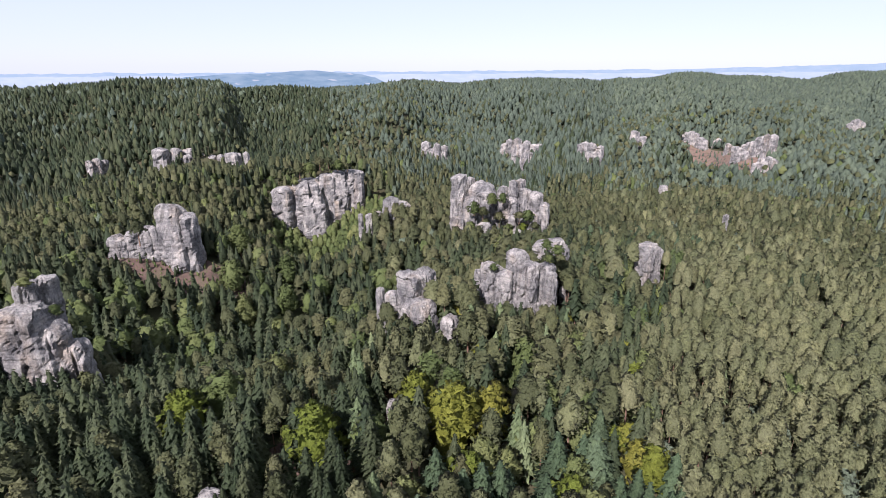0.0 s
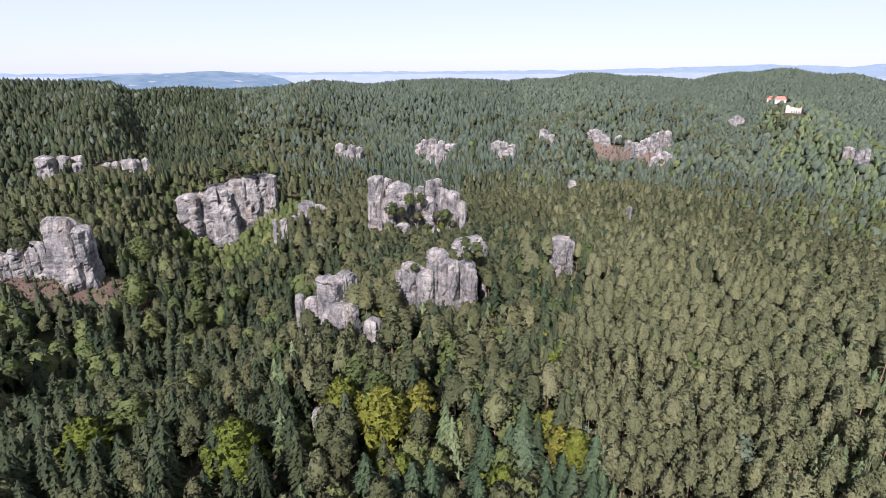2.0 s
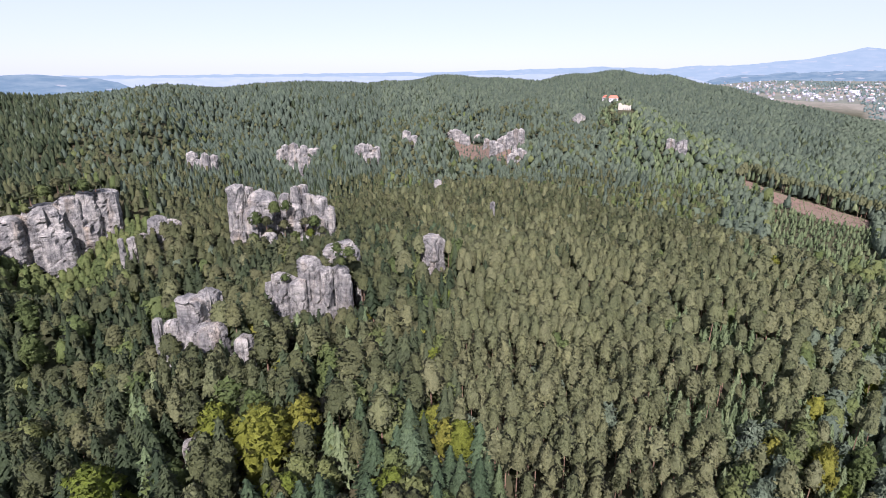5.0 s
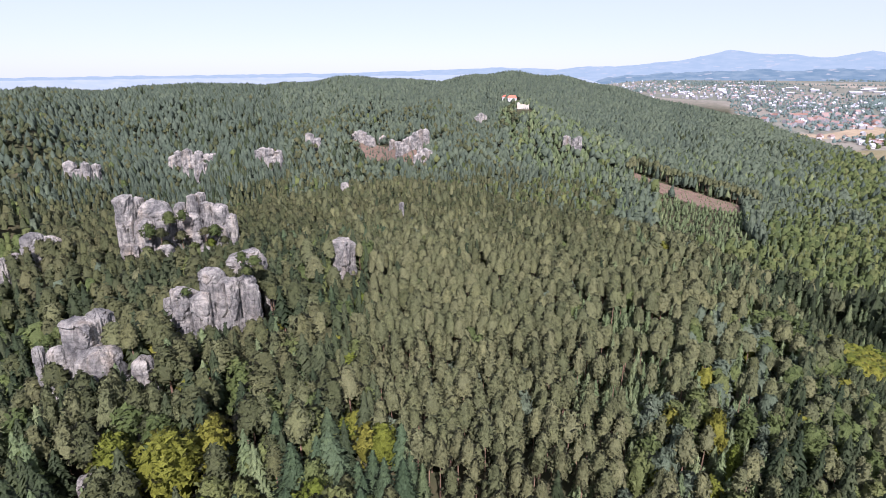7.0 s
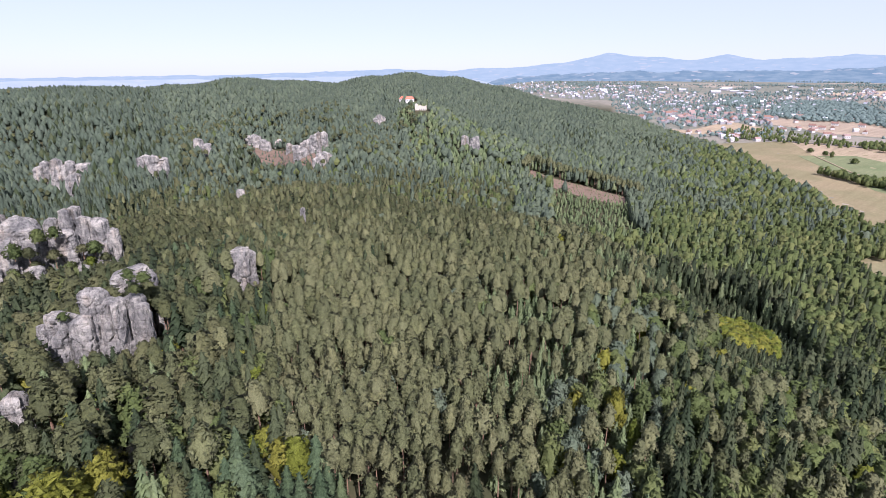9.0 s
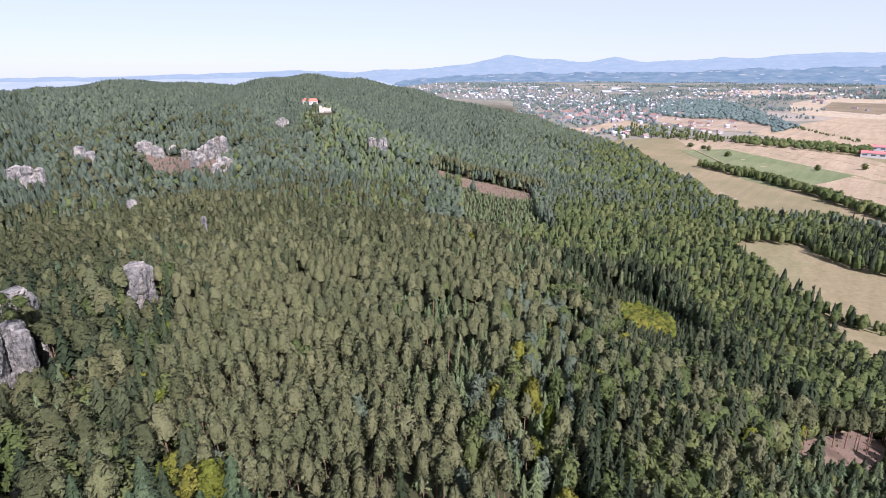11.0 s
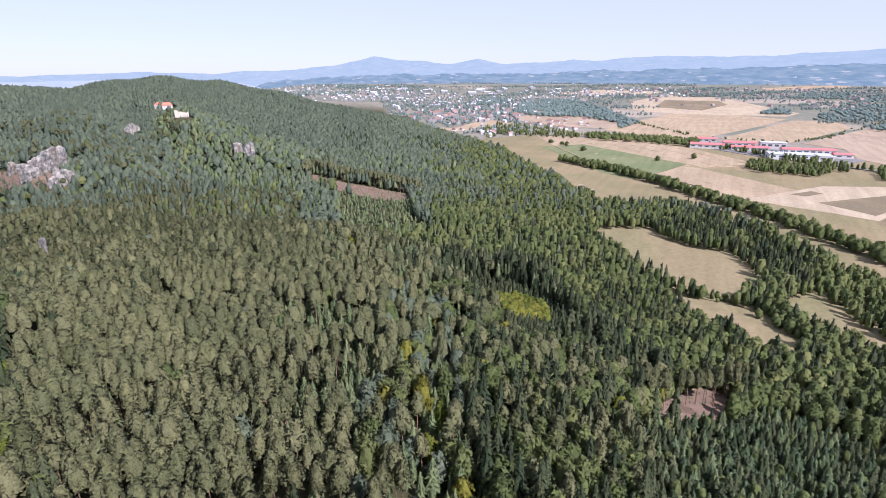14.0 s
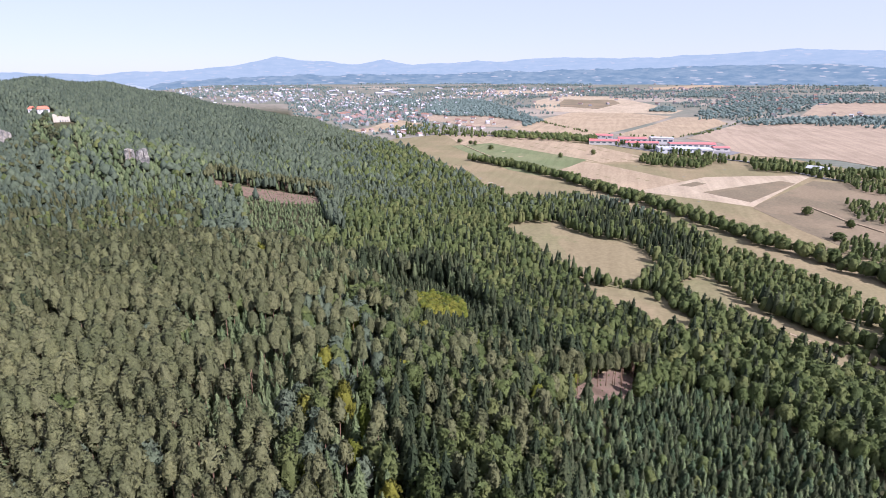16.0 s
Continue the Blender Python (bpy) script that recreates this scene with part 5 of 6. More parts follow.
grove("broadleaf", [(730, -255), (700, -320), (610, -290), (640, -240)], 8, 7, 11, 34, 60)
grove("broadleaf", [(520, -185), (560, -215), (500, -245), (440, -235)], 7, 8, 12, 35, 60)
for k, (x, y) in enumerate([(930, 190), (905, 160), (1080, 240), (1130, 285), (1150, 300), (1170, 330), (1010, 95), (1060, 40), (560, -200), (610, -225), (655, -200)]):
    single_tree("broadleaf", x, y, 8 + k % 4, 4.5 + k % 3, 40 * k, k)
grove("spruce", PLANTATION, 4.0, 5, 8.5, 43, 250, 1.5)
grove("young", PLANTATION, 6.2, 5, 8.5, 44, 250, 1.4)
grove("teal", PLANTATION, 8.0, 5, 9.0, 38, 250, 1.3)
grove("broadleaf", PLANTATION, 9.0, 4, 8, 53, 250, 1.1)
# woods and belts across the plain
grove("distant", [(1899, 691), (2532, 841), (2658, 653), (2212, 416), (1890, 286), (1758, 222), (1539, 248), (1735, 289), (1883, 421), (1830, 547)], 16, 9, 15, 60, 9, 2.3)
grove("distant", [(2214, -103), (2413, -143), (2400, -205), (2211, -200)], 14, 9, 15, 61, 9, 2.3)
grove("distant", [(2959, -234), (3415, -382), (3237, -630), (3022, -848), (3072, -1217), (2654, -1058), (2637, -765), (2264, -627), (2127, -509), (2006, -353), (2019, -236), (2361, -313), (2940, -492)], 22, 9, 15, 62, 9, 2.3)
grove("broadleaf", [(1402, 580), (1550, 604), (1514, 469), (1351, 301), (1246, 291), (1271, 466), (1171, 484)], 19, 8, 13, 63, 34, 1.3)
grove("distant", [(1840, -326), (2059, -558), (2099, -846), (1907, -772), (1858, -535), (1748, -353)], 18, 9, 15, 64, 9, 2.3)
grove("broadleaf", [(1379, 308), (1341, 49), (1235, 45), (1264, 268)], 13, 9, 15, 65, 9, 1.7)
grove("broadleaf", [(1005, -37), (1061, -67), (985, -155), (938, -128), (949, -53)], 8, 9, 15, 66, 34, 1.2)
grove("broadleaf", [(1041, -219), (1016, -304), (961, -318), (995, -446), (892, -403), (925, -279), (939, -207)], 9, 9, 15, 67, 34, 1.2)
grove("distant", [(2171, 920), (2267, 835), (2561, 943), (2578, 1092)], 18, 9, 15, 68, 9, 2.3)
# scrub on the bare slopes
CLIFF_HEAD = [polar(-20.5, 396), polar(-19.5, 428), polar(-15, 432), polar(-10.8, 424), polar(-11.2, 402), polar(-15, 408)]
grove("dark_pine", CLIFF_HEAD, 4.0, 5, 9, 58, 150)
grove("broadleaf", CLIFF_HEAD, 5.5, 4, 7, 59, 150)
grove("broadleaf", BARE_SLOPE, 2.6, 0.8, 3.4, 45, 60)
grove("spruce", BARE_SLOPE, 7.5, 3.0, 7.0, 57, 90)
grove("gold", BARE_SLOPE, 8.0, 0.8, 2.0, 46, 60)
grove("fir", RED_SLOPE, 8.5, 3.0, 8.0, 47, 34)
grove("gold", RED_SLOPE, 15.0, 1.5, 4.0, 48, 60)
grove("broadleaf", FELLED, 3.5, 0.6, 2.0, 49, 60)
grove("young", CLEARING, 4.5, 1.0, 3.5, 50, 60)
grove("broadleaf", CLEARING, 6.0, 0.8, 2.5, 54, 60)
# bushes on the yellowing clearing
grove("gold", YELLOW_PATCH, 2.6, 7, 10, 41, 150, 1.3)
grove("broadleaf", YELLOW_PATCH, 4.5, 6, 9, 39, 150, 1.3)
grove("spruce", YELLOW_CLEAR, 3.0, 5, 8.5, 42, 150, 1.35)
grove("young", YELLOW_CLEAR, 7.5, 4, 7.5, 40, 150, 1.3)
line_of_trees("spruce", [(334, 174), (344, 160), (350, 142), (354, 122), (342, 96)], 2.2, 20, 25, 2.5, 51, 150, 0, True)
line_of_trees("dark_pine", [(200, 14), (209, 8), (221, 0), (227, -9), (239, -15), (262, -25)], 3.2, 17, 20, 1.2, 55, 250, 0, True, 0.9)
# tall trunks at the back of the clearing
line_of_trees("pine", [(508, 448), (536, 454), (534, 412), (549, 372), (557, 322), (548, 306)], 1.6, 17, 21, 2.5, 52, 120, 0, True, 1.0)


# growth on the rocks' heads and ledges, hung at heights that fit the camera's view
def ledge_tree(kind, az, r, top, h, w, k):
    x, y = polar(az, r)
    tree = single_tree(kind, x, y, h, w, 50 * k, k)
    tree.location.z = top - h
    tree["group"] = "trees on the rocks"
    return tree


ledge_tree("broadleaf", 0.64, 288, 29.8, 8, 3.6, 0)
ledge_tree("dark_pine", 1.60, 288, 27.0, 9, 3.8, 1)
ledge_tree("broadleaf", 2.53, 288, 34.7, 7, 3.4, 2)
ledge_tree("dark_pine", 3.38, 288, 24.4, 9, 3.6, 3)
ledge_tree("broadleaf", 3.71, 288, 34.8, 6, 2.8, 4)
ledge_tree("dark_pine", 1.90, 288, 20.6, 9, 3.6, 5)
ledge_tree("broadleaf", 0.27, 288, 18.7, 8, 3.2, 6)
ledge_tree("dark_pine", 5.53, 288, 24.8, 7, 3.4, 7)
ledge_tree("broadleaf", 6.46, 288, 25.8, 7, 3.6, 8)
ledge_tree("dark_pine", 7.19, 288, 19.8, 8, 3.2, 9)
ledge_tree("broadleaf", 4.38, 288, 17.8, 8, 3.2, 10)
ledge_tree("dark_pine", 2.75, 288, 16.1, 9, 3.4, 11)
ledge_tree("gold", 5.99, 288, 18.7, 5, 2.4, 12)
ledge_tree("dark_pine", -17.61, 389, 33.0, 9, 4.6, 13)
ledge_tree("broadleaf", -16.58, 389, 35.8, 8, 4.6, 14)
ledge_tree("dark_pine", -15.54, 389, 38.7, 9, 4.6, 15)
ledge_tree("dark_pine", -14.65, 389, 38.9, 8, 4.2, 16)
ledge_tree("broadleaf", -13.72, 389, 36.9, 8, 4.2, 17)
ledge_tree("dark_pine", -12.77, 389, 34.2, 6, 3.2, 18)
ledge_tree("broadleaf", -18.08, 389, 25.9, 6, 3.2, 19)
ledge_tree("broadleaf", 8.60, 190, 40.5, 4, 2.2, 20)
ledge_tree("broadleaf", 9.84, 190, 38.8, 4, 2.4, 21)
ledge_tree("broadleaf", 8.97, 190, 34.8, 3, 1.8, 22)
ledge_tree("gold", 7.40, 190, 31.0, 3, 1.6, 23)
ledge_tree("broadleaf", 2.96, 190, 30.3, 3, 1.8, 24)
ledge_tree("broadleaf", -8.94, 190, 23.8, 4, 2.2, 25)
ledge_tree("broadleaf", -8.07, 190, 25.7, 4, 2.0, 26)
ledge_tree("broadleaf", -42.43, 208, 36.3, 3, 2.6, 27)
ledge_tree("broadleaf", -40.77, 208, 25.2, 4, 2.4, 28)
ledge_tree("broadleaf", -43.42, 208, 25.6, 3, 2.4, 29)
ledge_tree("broadleaf", -41.97, 208, 22.4, 3, 2.2, 30)
ledge_tree("broadleaf", -40.25, 208, 14.2, 3, 2.0, 31)
ledge_tree("dark_pine", -33.10, 208, 49.3, 9, 3.0, 32)

# woods scattered over the plain
rng = np.random.default_rng(77)
for k in range(130):
    az, r = (rng.uniform(44, 118), rng.uniform(1900, 4300)) if k < 80 else (rng.uniform(47, 84), rng.uniform(2100, 3700))
    cx, cy = polar(az, r)
    if -0.5 * cx + 0.866 * cy + 190 > -60 and r < 2900:
        continue
    grand = 1.0 if k < 80 else 0.45
    a, b, turn = grand * rng.uniform(60, 260) * r / 2600, grand * rng.uniform(25, 80) * r / 2600, radians(110 + rng.uniform(-25, 25))
    if k < 80 and any(inside(np.array([cx]), np.array([cy]), f)[0] for f in FIELD_PLOTS):
        continue
    n = int(min(140, a * b / 120))
    q, w = np.sqrt(rng.uniform(0, 1, n)), rng.uniform(0, 2 * math.pi, n)
    px, py = a * q * np.cos(w), b * q * np.sin(w)
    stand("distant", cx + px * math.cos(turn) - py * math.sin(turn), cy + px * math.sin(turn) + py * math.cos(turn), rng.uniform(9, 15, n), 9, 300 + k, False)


rng = np.random.default_rng(81)
for k, (az, r, wide, deep, n) in enumerate(((50, 3400, 3.2, 420, 420), (55, 3000, 3.2, 480, 520), (60, 2700, 3.5, 480, 560), (64, 2200, 3.0, 350, 420), (68, 1750, 2.6, 230, 300), (71, 2500, 4.0, 350, 360), (80, 3100, 5.0, 350, 360), (95, 3100, 8.0, 420, 420))):
    a, q = np.radians(az + rng.normal(0, wide, n)), r + rng.normal(0, deep, n)
    x, y = q * np.sin(a), q * np.cos(a)
    free = (wood_edge(x, y) < -25) & (q > 1350)
    for plot in FIELD_PLOTS:
        free &= ~inside(x, y, plot)
    x, y = x[free], y[free]
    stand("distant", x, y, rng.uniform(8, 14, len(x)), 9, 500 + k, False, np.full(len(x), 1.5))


# ---- roads and tracks ----
def lane(name, points, wide, mat, label, lift=0.9):
    left, right = [], []
    for k, (x, y) in enumerate(points):
        (x0, y0), (x1, y1) = points[max(0, k - 1)], points[min(len(points) - 1, k + 1)]
        d = math.hypot(x1 - x0, y1 - y0)
        nx, ny = -(y1 - y0) / d * wide / 2, (x1 - x0) / d * wide / 2
        left.append((x + nx, y + ny))
        right.append((x - nx, y - ny))
    return drape(name, left + right[::-1], mat, label, lift, 12)


lane("road", ROAD, 9, ASPHALT, "grey asphalt road lined with trees", 1.3)
lane("track", [(366, -70), (343, -98), (327, -119), (304, -143), (286, -166)], 2.0, STUBBLE, "pale field track across a meadow")
lane("track", [(284, -18), (276, -41), (268, -56), (258, -74)], 4, EARTH, "earth track along a forest edge", 0.6)
lane("track", [(1130, 312), (980, 215), (860, 90), (800, 20)], 2.2, STUBBLE, "pale track between fields", 1.2)
lane("track", [(690, -215), (640, -230), (600, -250)], 2.2, STUBBLE, "pale track across fallow ground", 1.2)


# ---- buildings ----
def hall(x, y, long, wide, high, turn, roof_mat, wall_mat, label, rise=2.5):
    """A works hall with a low gabled roof and bands of windows."""
    ob = new("works_hall")
    ob.matrix_basis = pose(x, y, ground_at(x, y) - 0.5, 0, 0, turn)
    part("wall", box_bm(-long / 2, long / 2, -wide / 2, wide / 2, 0, high), wall_mat, ob)
    part("roof", gable_bm(-long / 2 - 0.6, long / 2 + 0.6, -wide / 2 - 0.8, wide / 2 + 0.8, high + 0.004, high + rise), roof_mat, ob)
    n = max(2, int(long / 11))
    for side in (-1, 1):
        for k in range(n):
            cx, cy = -long / 2 + (k + 0.5) * long / n, side * wide / 2
            part("window", box_bm(cx - 3.6, cx + 3.6, cy - 0.12, cy + 0.12, high * 0.5, high * 0.78), GLASS, ob)
    part("door", box_bm(long / 2 - 0.1, long / 2 + 0.15, -2.5, 2.5, 0.3, high * 0.6), GLASS, ob)
    return tagged(ob, label, "hall", "works halls")


hall(1238, 26, 62, 34, 9, 92, ROOF_BRIGHT, WALL_WHITE, "long white works hall with a red roof")
hall(1292, -32, 60, 30, 10, 95, ROOF_BRIGHT, WALL_WHITE, "white works hall with a bright red roof")
hall(1236, -50, 66, 26, 8, 95, ROOF_BRIGHT, WALL_WHITE, "low works hall with a bright red roof")
hall(1290, -92, 46, 30, 14, 95, ROOF_GREY, WALL_WHITE, "tall white works block with a flat grey roof", 0.8)
hall(1345, 30, 40, 26, 9, 92, ROOF_BRIGHT, WALL_WHITE, "small works hall with a red roof")
hall(1148, -112, 74, 40, 10, 100, ROOF_GREY, WALL_GREY, "wide grey sheet-metal works hall", 1.5)
hall(1142, -160, 22, 38, 11, 100, ROOF_GREY, WALL_WHITE, "white end block of a works hall", 0.8)
hall(1240, -148, 90, 24, 9, 100, ROOF_BRIGHT, WALL_WHITE, "white works hall with a red roof beside a yard")
hall(1196, -196, 30, 20, 8, 100, ROOF_BRIGHT, WALL_WHITE, "small white works building with a red roof")
drape("yard", [(1270, 70), (1370, 40), (1330, -130), (1180, -230), (1110, -190), (1130, -80)], ASPHALT, "grey paved works yard", 0.9, 25)


def make_house(long, wide, high, rise, wall_mat, roof_mat):
    ob = new("house")
    part("wall", box_bm(-long / 2, long / 2, -wide / 2, wide / 2, 0, high), wall_mat, ob)
    part("roof", gable_bm(-long / 2 - 0.5, long / 2 + 0.5, -wide / 2 - 0.6, wide / 2 + 0.6, high + 0.004, high + rise), roof_mat, ob)
    part("chimney", box_bm(1.0, 1.8, -0.4, 0.4, high + rise * 0.5, high + rise + 0.9), ROOF_BROWN, ob)
    for side in (-1, 1):
        for k in (-1, 0, 1):
            cx, cy = k * long / 3.4, side * wide / 2
            part("window", box_bm(cx - 0.6, cx + 0.6, cy - 0.08, cy + 0.08, high * 0.35, high * 0.35 + 1.4), GLASS, ob)
    return ob


HOUSES = [(make_house(13, 9, 5.5, 4.0, WALL_WHITE, ROOF_FAR), "white rendered house with a haze-dulled tiled roof"), (make_house(15, 9, 6.0, 4.5, WALL_WHITE, ROOF_BROWN), "white house with a brown gabled roof"),
          (make_house(11, 10, 6.5, 3.5, WALL_WHITE, ROOF_GREY), "white two-storey house with a grey roof")]
rng = random.Random(5)
SPOTS = [(1290, 540, 60, 14), (1620, 460, 110, 16), (1700, 690, 80, 10), (1880, 640, 130, 14), (2150, -760, 90, 9)]
first = {}
for cx, cy, spread, n in SPOTS:
    for _ in range(n):
        x, y = cx + rng.gauss(0, spread * 0.7), cy + rng.gauss(0, spread * 0.55)
        k = rng.randrange(3)
        m = pose(x, y, ground_at(x, y) - 0.3, 0, 0, rng.uniform(0, 180))
        proto, words = HOUSES[k]
        if k in first:
            tagged(copy_thing(proto, m), words, "house", "village houses")
        else:
            first[k] = proto
            proto.matrix_basis = m
            tagged(proto, words, "house", "village houses")
hall(952, -292, 30, 12, 8, 60, ROOF_GREY, WALL_WHITE, "white barn with a pale roof among trees", 4)


def town(seed, count, centres, mats, name, label, size=(9, 16)):
    """Houses of a far town as one mesh: walls and gabled roofs."""
    rng = np.random.default_rng(seed)
    base_v = np.array([(-1, -1, 0), (1, -1, 0), (1, 1, 0), (-1, 1, 0), (-1, -1, 1), (1, -1, 1), (1, 1, 1), (-1, 1, 1), (-1, 0, 1.6), (1, 0, 1.6)], float)
    tri = [(0, 1, 5), (0, 5, 4), (1, 2, 6), (1, 6, 5), (2, 3, 7), (2, 7, 6), (3, 0, 4), (3, 4, 7), (4, 5, 9), (4, 9, 8), (6, 7, 8), (6, 8, 9), (5, 6, 9), (7, 4, 8)]
    roof = [0] * 8 + [1] * 4 + [0, 0]
    verts, faces, index = [], [], []
    for k in range(count):
        az, r, spread_az, spread_r = centres[rng.integers(len(centres))]
        x, y = polar(az + rng.normal(0, spread_az), r + rng.normal(0, spread_r))
        if wood_edge(np.array(x), np.array(y)) > -20 and math.hypot(x, y) < 2600:
            continue
        a = rng.uniform(0, math.pi)
        lx, ly, h = rng.uniform(*size) / 2, rng.uniform(*size) / 2.6, rng.uniform(5, 10)
        v = base_v * (lx, ly, h)
        v = np.stack([x + v[:, 0] * math.cos(a) - v[:, 1] * math.sin(a), y + v[:, 0] * math.sin(a) + v[:, 1] * math.cos(a), v[:, 2] + ground_at(x, y) - 1], 1)
        faces.append(np.array(tri) + 10 * len(verts))
        verts.append(v)
        index += [0 if f == 0 else 1 + k % (len(mats) - 1) for f in roof]
    me = mesh_of(name, np.concatenate(verts), np.concatenate(faces), mats, None, index)
    return tagged(new(name, me), label, "houses", kind="stuff")


TOWN = [(50, 3500, 2.0, 250), (53, 3000, 2.0, 300), (57, 3100, 2.5, 350), (61, 2700, 2.5, 300), (65, 2300, 2.5, 220), (70, 2500, 3, 200), (75, 3000, 3, 200), (82, 3300, 3, 200)]
town(1, 600, TOWN, [WALL_FAR, ROOF_FAR, ROOF_GREY, WALL_GREY], "distant_town", "distant town of white houses with red roofs", (8, 13))
town(2, 260, [(90, 3000, 6, 300), (101, 2900, 4, 250), (98, 3500, 6, 300), (66, 1900, 3, 120)], [WALL_FAR, ROOF_FAR, ROOF_BROWN], "distant_village", "scattered white houses across the plain", (11, 20))
town(3, 24, [(57, 3200, 3, 200), (72, 3300, 3, 150), (64, 3000, 3, 200)], [WALL_FAR, ROOF_GREY], "distant_halls", "long white halls at the edge of a town", (25, 55))


def chimney_stack(x, y, high):
    bm = bmesh.new()
    bmesh.ops.create_cone(bm, segments=10, radius1=3.2, radius2=2.0, depth=high, matrix=Matrix.Translation((0, 0, high / 2)))
    ob = new("factory_chimney")
    ob.location = (x, y, ground_at(x, y))
    part("shaft", bm, WALL_FAR, ob)
    bm = bmesh.new()
    bmesh.ops.create_cone(bm, segments=10, radius1=2.3, radius2=2.3, depth=3, matrix=Matrix.Translation((0, 0, high - 2)))
    part("rim", bm, ROOF_BROWN, ob)
    return tagged(ob, "tall grey factory chimney in the town", "chimney")


chimney_stack(*polar(59.1, 2900), 72)


def castle_house(x, y, base, long, wide, high, rise, turn, hip, label):
    ob = new("castle_house")
    ob.matrix_basis = pose(x, y, ground_at(x, y) - 1, 0, 0, turn)
    up = base - ground_at(x, y) + 1
    part("wall", box_bm(-long / 2, long / 2, -wide / 2, wide / 2, 0, up + high), WALL_WHITE, ob)
    part("roof", gable_bm(-long / 2 - 0.8, long / 2 + 0.8, -wide / 2 - 0.8, wide / 2 + 0.8, up + high + 0.004, up + high + rise, hip), ROOF_RED, ob)
    for k in (-1, 0, 1):
        for side in (-1, 1):
            cx, cy = k * long / 3.2, side * wide / 2
            part("window", box_bm(cx - 0.7, cx + 0.7, cy - 0.1, cy + 0.1, up + high - 4, up + high - 2), GLASS, ob)
    return tagged(ob, label, "castle", "castle houses")


castle_house(818, 1115, 26, 13, 12, 9, 5, -36, 5.5, "white castle house with a red pyramid roof")
castle_house(803, 1065, 27, 20, 12, 9, 6, -30, 4, "long white castle house with a red hipped roof")


def ragged_wall_bm(x0, x1, y0, y1, z0, z1, seed):
    """A wall whose top has crumbled to uneven steps."""
    rng = random.Random(seed)
    bm = bmesh.new()
    n = max(3, int((x1 - x0) / 2.2))
    for k in range(n):
        a, b = x0 + (x1 - x0) * k / n, x0 + (x1 - x0) * (k + 1) / n
        top = z1 - rng.uniform(0, 3.0)
        bmesh.ops.create_cube(bm, size=1, matrix=Matrix.Translation(((a + b) / 2, (y0 + y1) / 2, (z0 + top) / 2)) @ Matrix.Diagonal((b - a, y1 - y0, top - z0, 1)))
    return bm


def ruin(x, y, base):
    """A pale ruined palace: crumbling walls, a stump of tower, empty windows."""
    ob = new("castle_ruin")
    ob.matrix_basis = pose(x, y, ground_at(x, y) - 1, 0, 0, -38)
    up = base - ground_at(x, y) + 1
    part("front_wall", ragged_wall_bm(-11, 11, -6, -4.6, 0, up + 12, 3), WALL_CREAM, ob)
    part("back_wall", ragged_wall_bm(-11, 11, 4.6, 6, 0, up + 13, 4), WALL_CREAM, ob)
    part("end_wall", ragged_wall_bm(-11, -9.6, -4.6, 4.6, 0, up + 12, 5), WALL_CREAM, ob)
    part("end_wall", ragged_wall_bm(9.6, 11, -4.6, 4.6, 0, up + 11, 6), WALL_CREAM, ob)
    part("tower", ragged_wall_bm(-12.5, -6.5, -7.2, -2.5, 0, up + 17, 7), WALL_CREAM, ob)
    for k in range(4):
        part("window", box_bm(-3.6 + 3.6 * k, -2.2 + 3.6 * k, -6.12, -5.9, up + 3.5, up + 6.2), GLASS, ob)
    return tagged(ob, "pale ruined castle walls on a wooded spur", "ruin")


ruin(707, 899, 20)

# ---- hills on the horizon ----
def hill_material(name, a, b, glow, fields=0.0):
    # haze and daylight are painted into a colour that glows by itself
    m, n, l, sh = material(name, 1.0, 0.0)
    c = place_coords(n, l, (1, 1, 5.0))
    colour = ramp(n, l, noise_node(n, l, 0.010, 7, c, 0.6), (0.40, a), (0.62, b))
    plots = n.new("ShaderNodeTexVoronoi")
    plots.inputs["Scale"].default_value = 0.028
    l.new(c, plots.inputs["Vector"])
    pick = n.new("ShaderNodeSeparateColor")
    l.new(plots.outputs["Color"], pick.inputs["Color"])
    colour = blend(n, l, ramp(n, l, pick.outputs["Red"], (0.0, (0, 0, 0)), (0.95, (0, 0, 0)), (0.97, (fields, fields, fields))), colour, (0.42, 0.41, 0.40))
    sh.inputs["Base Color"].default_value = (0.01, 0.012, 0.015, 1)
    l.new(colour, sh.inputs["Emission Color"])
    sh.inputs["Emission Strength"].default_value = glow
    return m


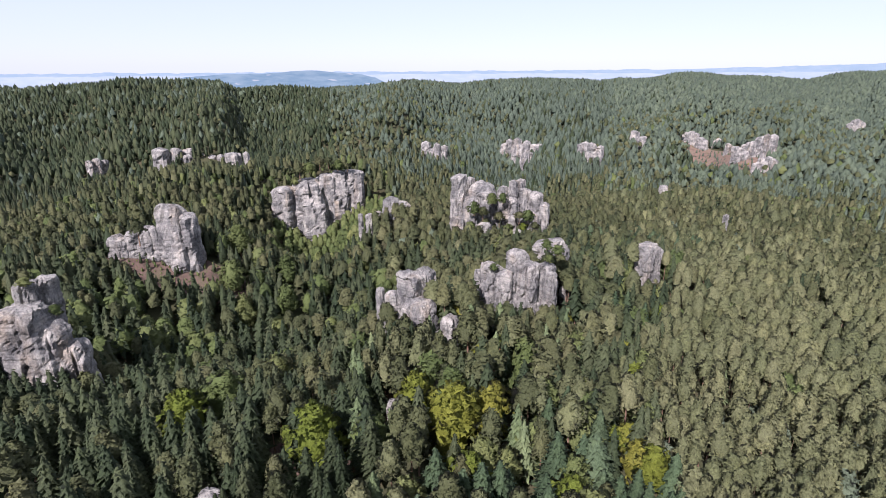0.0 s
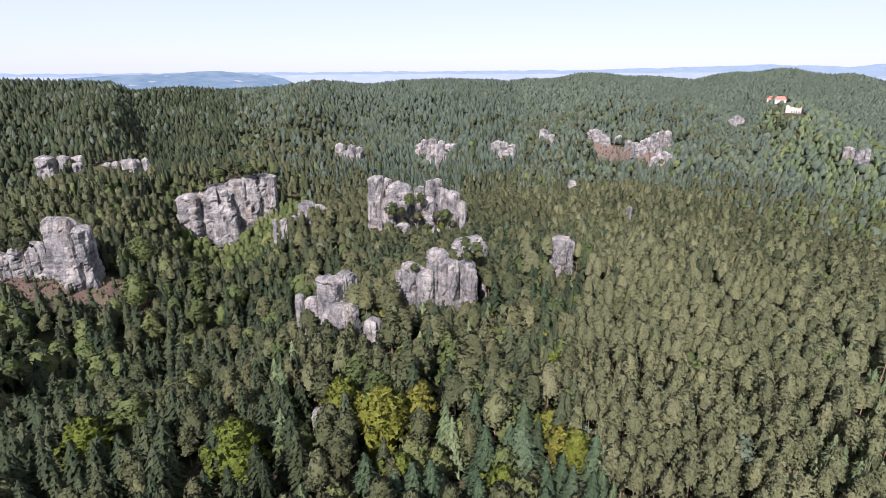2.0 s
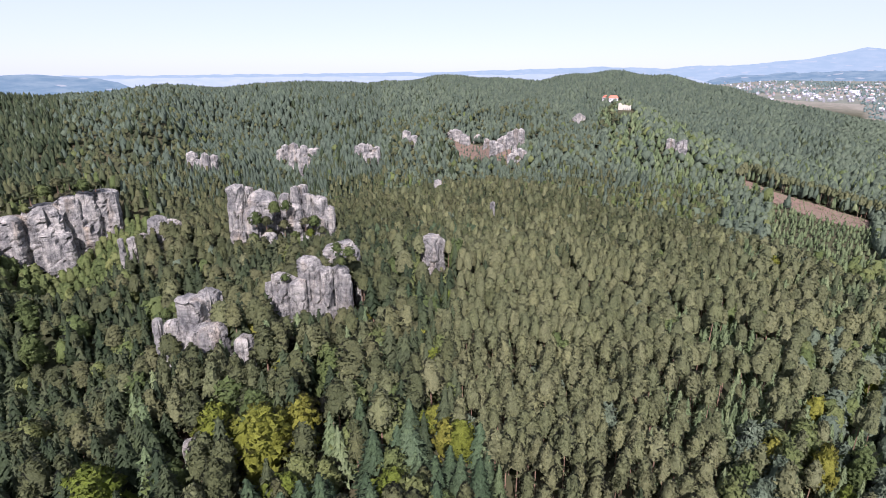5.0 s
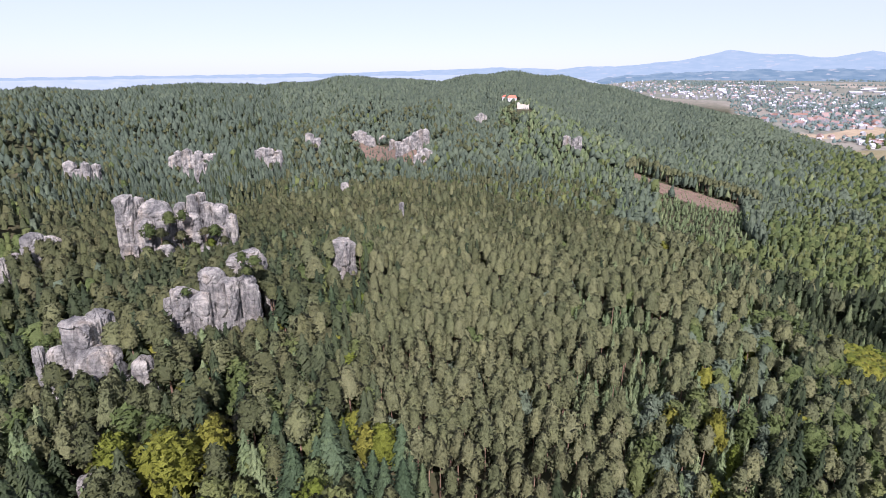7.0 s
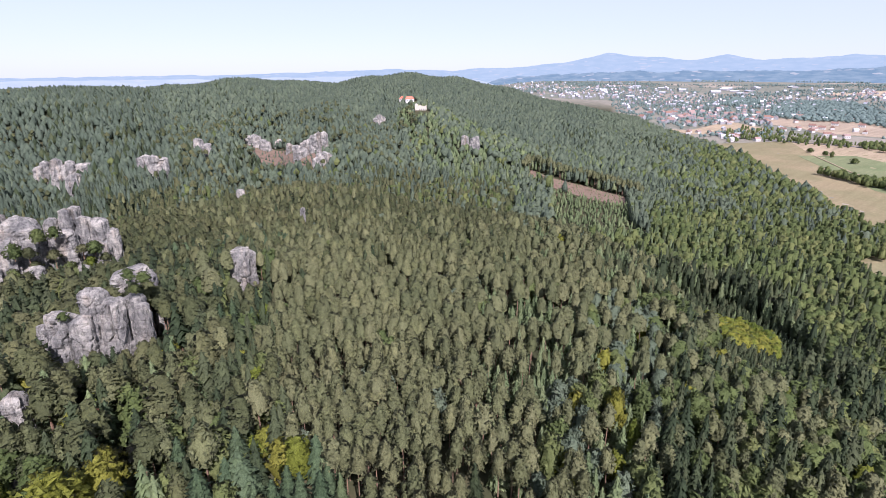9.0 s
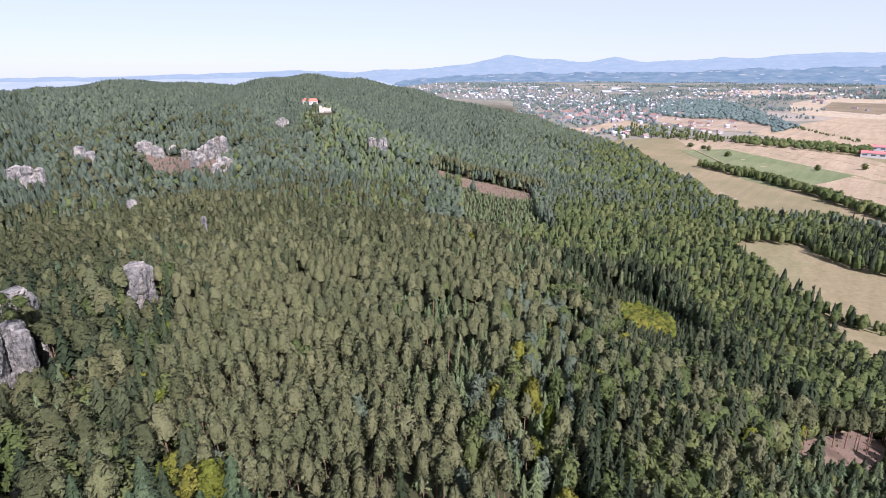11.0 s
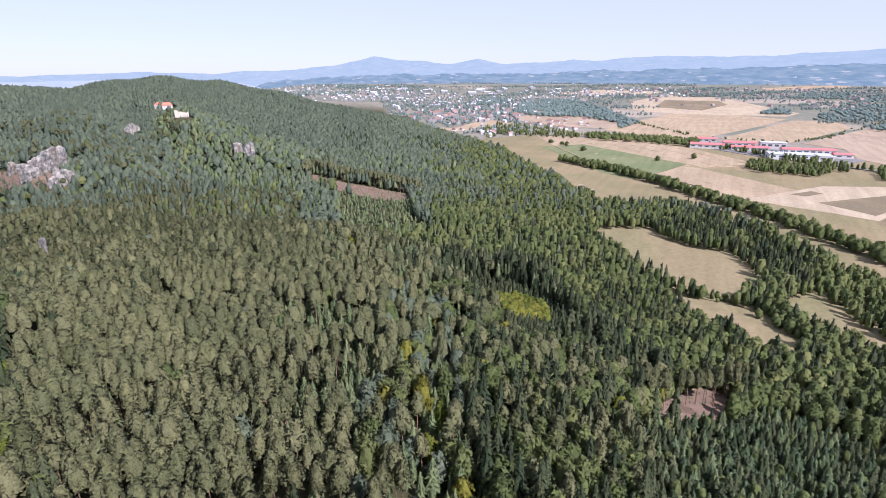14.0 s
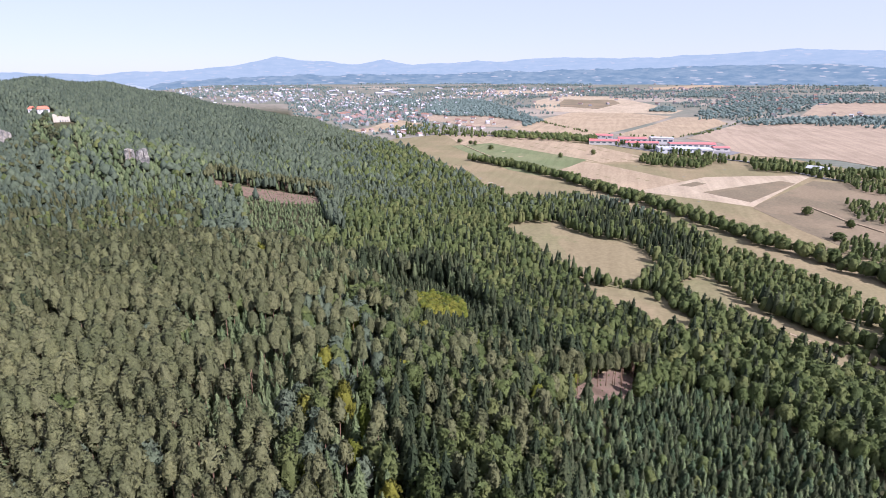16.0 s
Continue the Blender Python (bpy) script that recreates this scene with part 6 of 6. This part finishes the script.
def backdrop_hills(name, r, azs, falls, mat, label, rough):
    """A long range of hills so far off that it never shifts."""
    az = np.arange(azs[0], azs[-1], 0.12)
    el = np.interp(az, azs, falls)
    el += [rough * (2.0 * noise.noise((a * 0.35, r, 0)) + 1.0 * noise.noise((a * 1.1, r, 5)) + 0.4 * noise.noise((a * 3.1, r, 9))) for a in az]
    rows = []
    for back, share in ((-230, 0.0), (-140, 0.35), (-65, 0.75), (0, 1.0), (60, 0.9)):
        d = r + back
        x, y = d * np.sin(np.radians(az)), d * np.cos(np.radians(az))
        foot = ground_z(x, y) - 4
        rows.append(np.stack([x, y, foot + share * (100 + r * np.tan(np.radians(el)) - foot)], 1))
    n = len(az)
    i, j = np.meshgrid(np.arange(4), np.arange(n - 1), indexing="ij")
    a = (i * n + j).ravel()
    quads = np.stack([a, a + 1, a + n + 1, a + n], 1)
    tris = np.r_[quads[:, [0, 2, 1]], quads[:, [0, 3, 2]]]
    return tagged(new(name, mesh_of(name, np.concatenate(rows), tris, [mat], None, None, True)), label, "hills", kind="structure")


FAR_BLUE = hill_material("glowing_hazy_hills", (0.250, 0.325, 0.378), (0.280, 0.348, 0.395), 1.0, 0.35)
MID_BLUE = hill_material("glowing_wooded_hills", (0.125, 0.195, 0.245), (0.190, 0.255, 0.290), 1.0, 0.6)
PALE_BLUE = hill_material("glowing_hazy_plain", (0.335, 0.392, 0.440), (0.385, 0.430, 0.465), 1.0, 0.2)
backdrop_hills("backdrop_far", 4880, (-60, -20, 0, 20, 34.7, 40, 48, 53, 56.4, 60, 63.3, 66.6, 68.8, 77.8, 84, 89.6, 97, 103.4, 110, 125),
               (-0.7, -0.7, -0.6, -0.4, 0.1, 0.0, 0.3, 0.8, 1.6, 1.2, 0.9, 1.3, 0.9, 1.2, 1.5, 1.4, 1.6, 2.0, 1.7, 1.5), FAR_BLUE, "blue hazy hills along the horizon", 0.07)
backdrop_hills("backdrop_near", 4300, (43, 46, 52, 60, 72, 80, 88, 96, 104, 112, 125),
               (-2.2, -0.75, -0.3, -0.1, 0.0, 0.25, 0.4, 0.6, 0.8, 0.5, 0.3), MID_BLUE, "wooded hills before the horizon in a glowing haze blue", 0.12)
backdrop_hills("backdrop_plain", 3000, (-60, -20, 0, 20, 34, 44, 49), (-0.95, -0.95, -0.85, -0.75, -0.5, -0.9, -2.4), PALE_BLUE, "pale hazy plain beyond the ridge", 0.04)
backdrop_hills("backdrop_hill", 2800, (-31, -27, -24, -20, -17, -15, -13, -11, -9.5, -8), (-1.9, -1.1, -0.85, -0.8, -0.55, -0.55, -0.75, -0.85, -1.2, -1.9), MID_BLUE, "long wooded hill beyond the ridge in a glowing haze blue", 0.03)
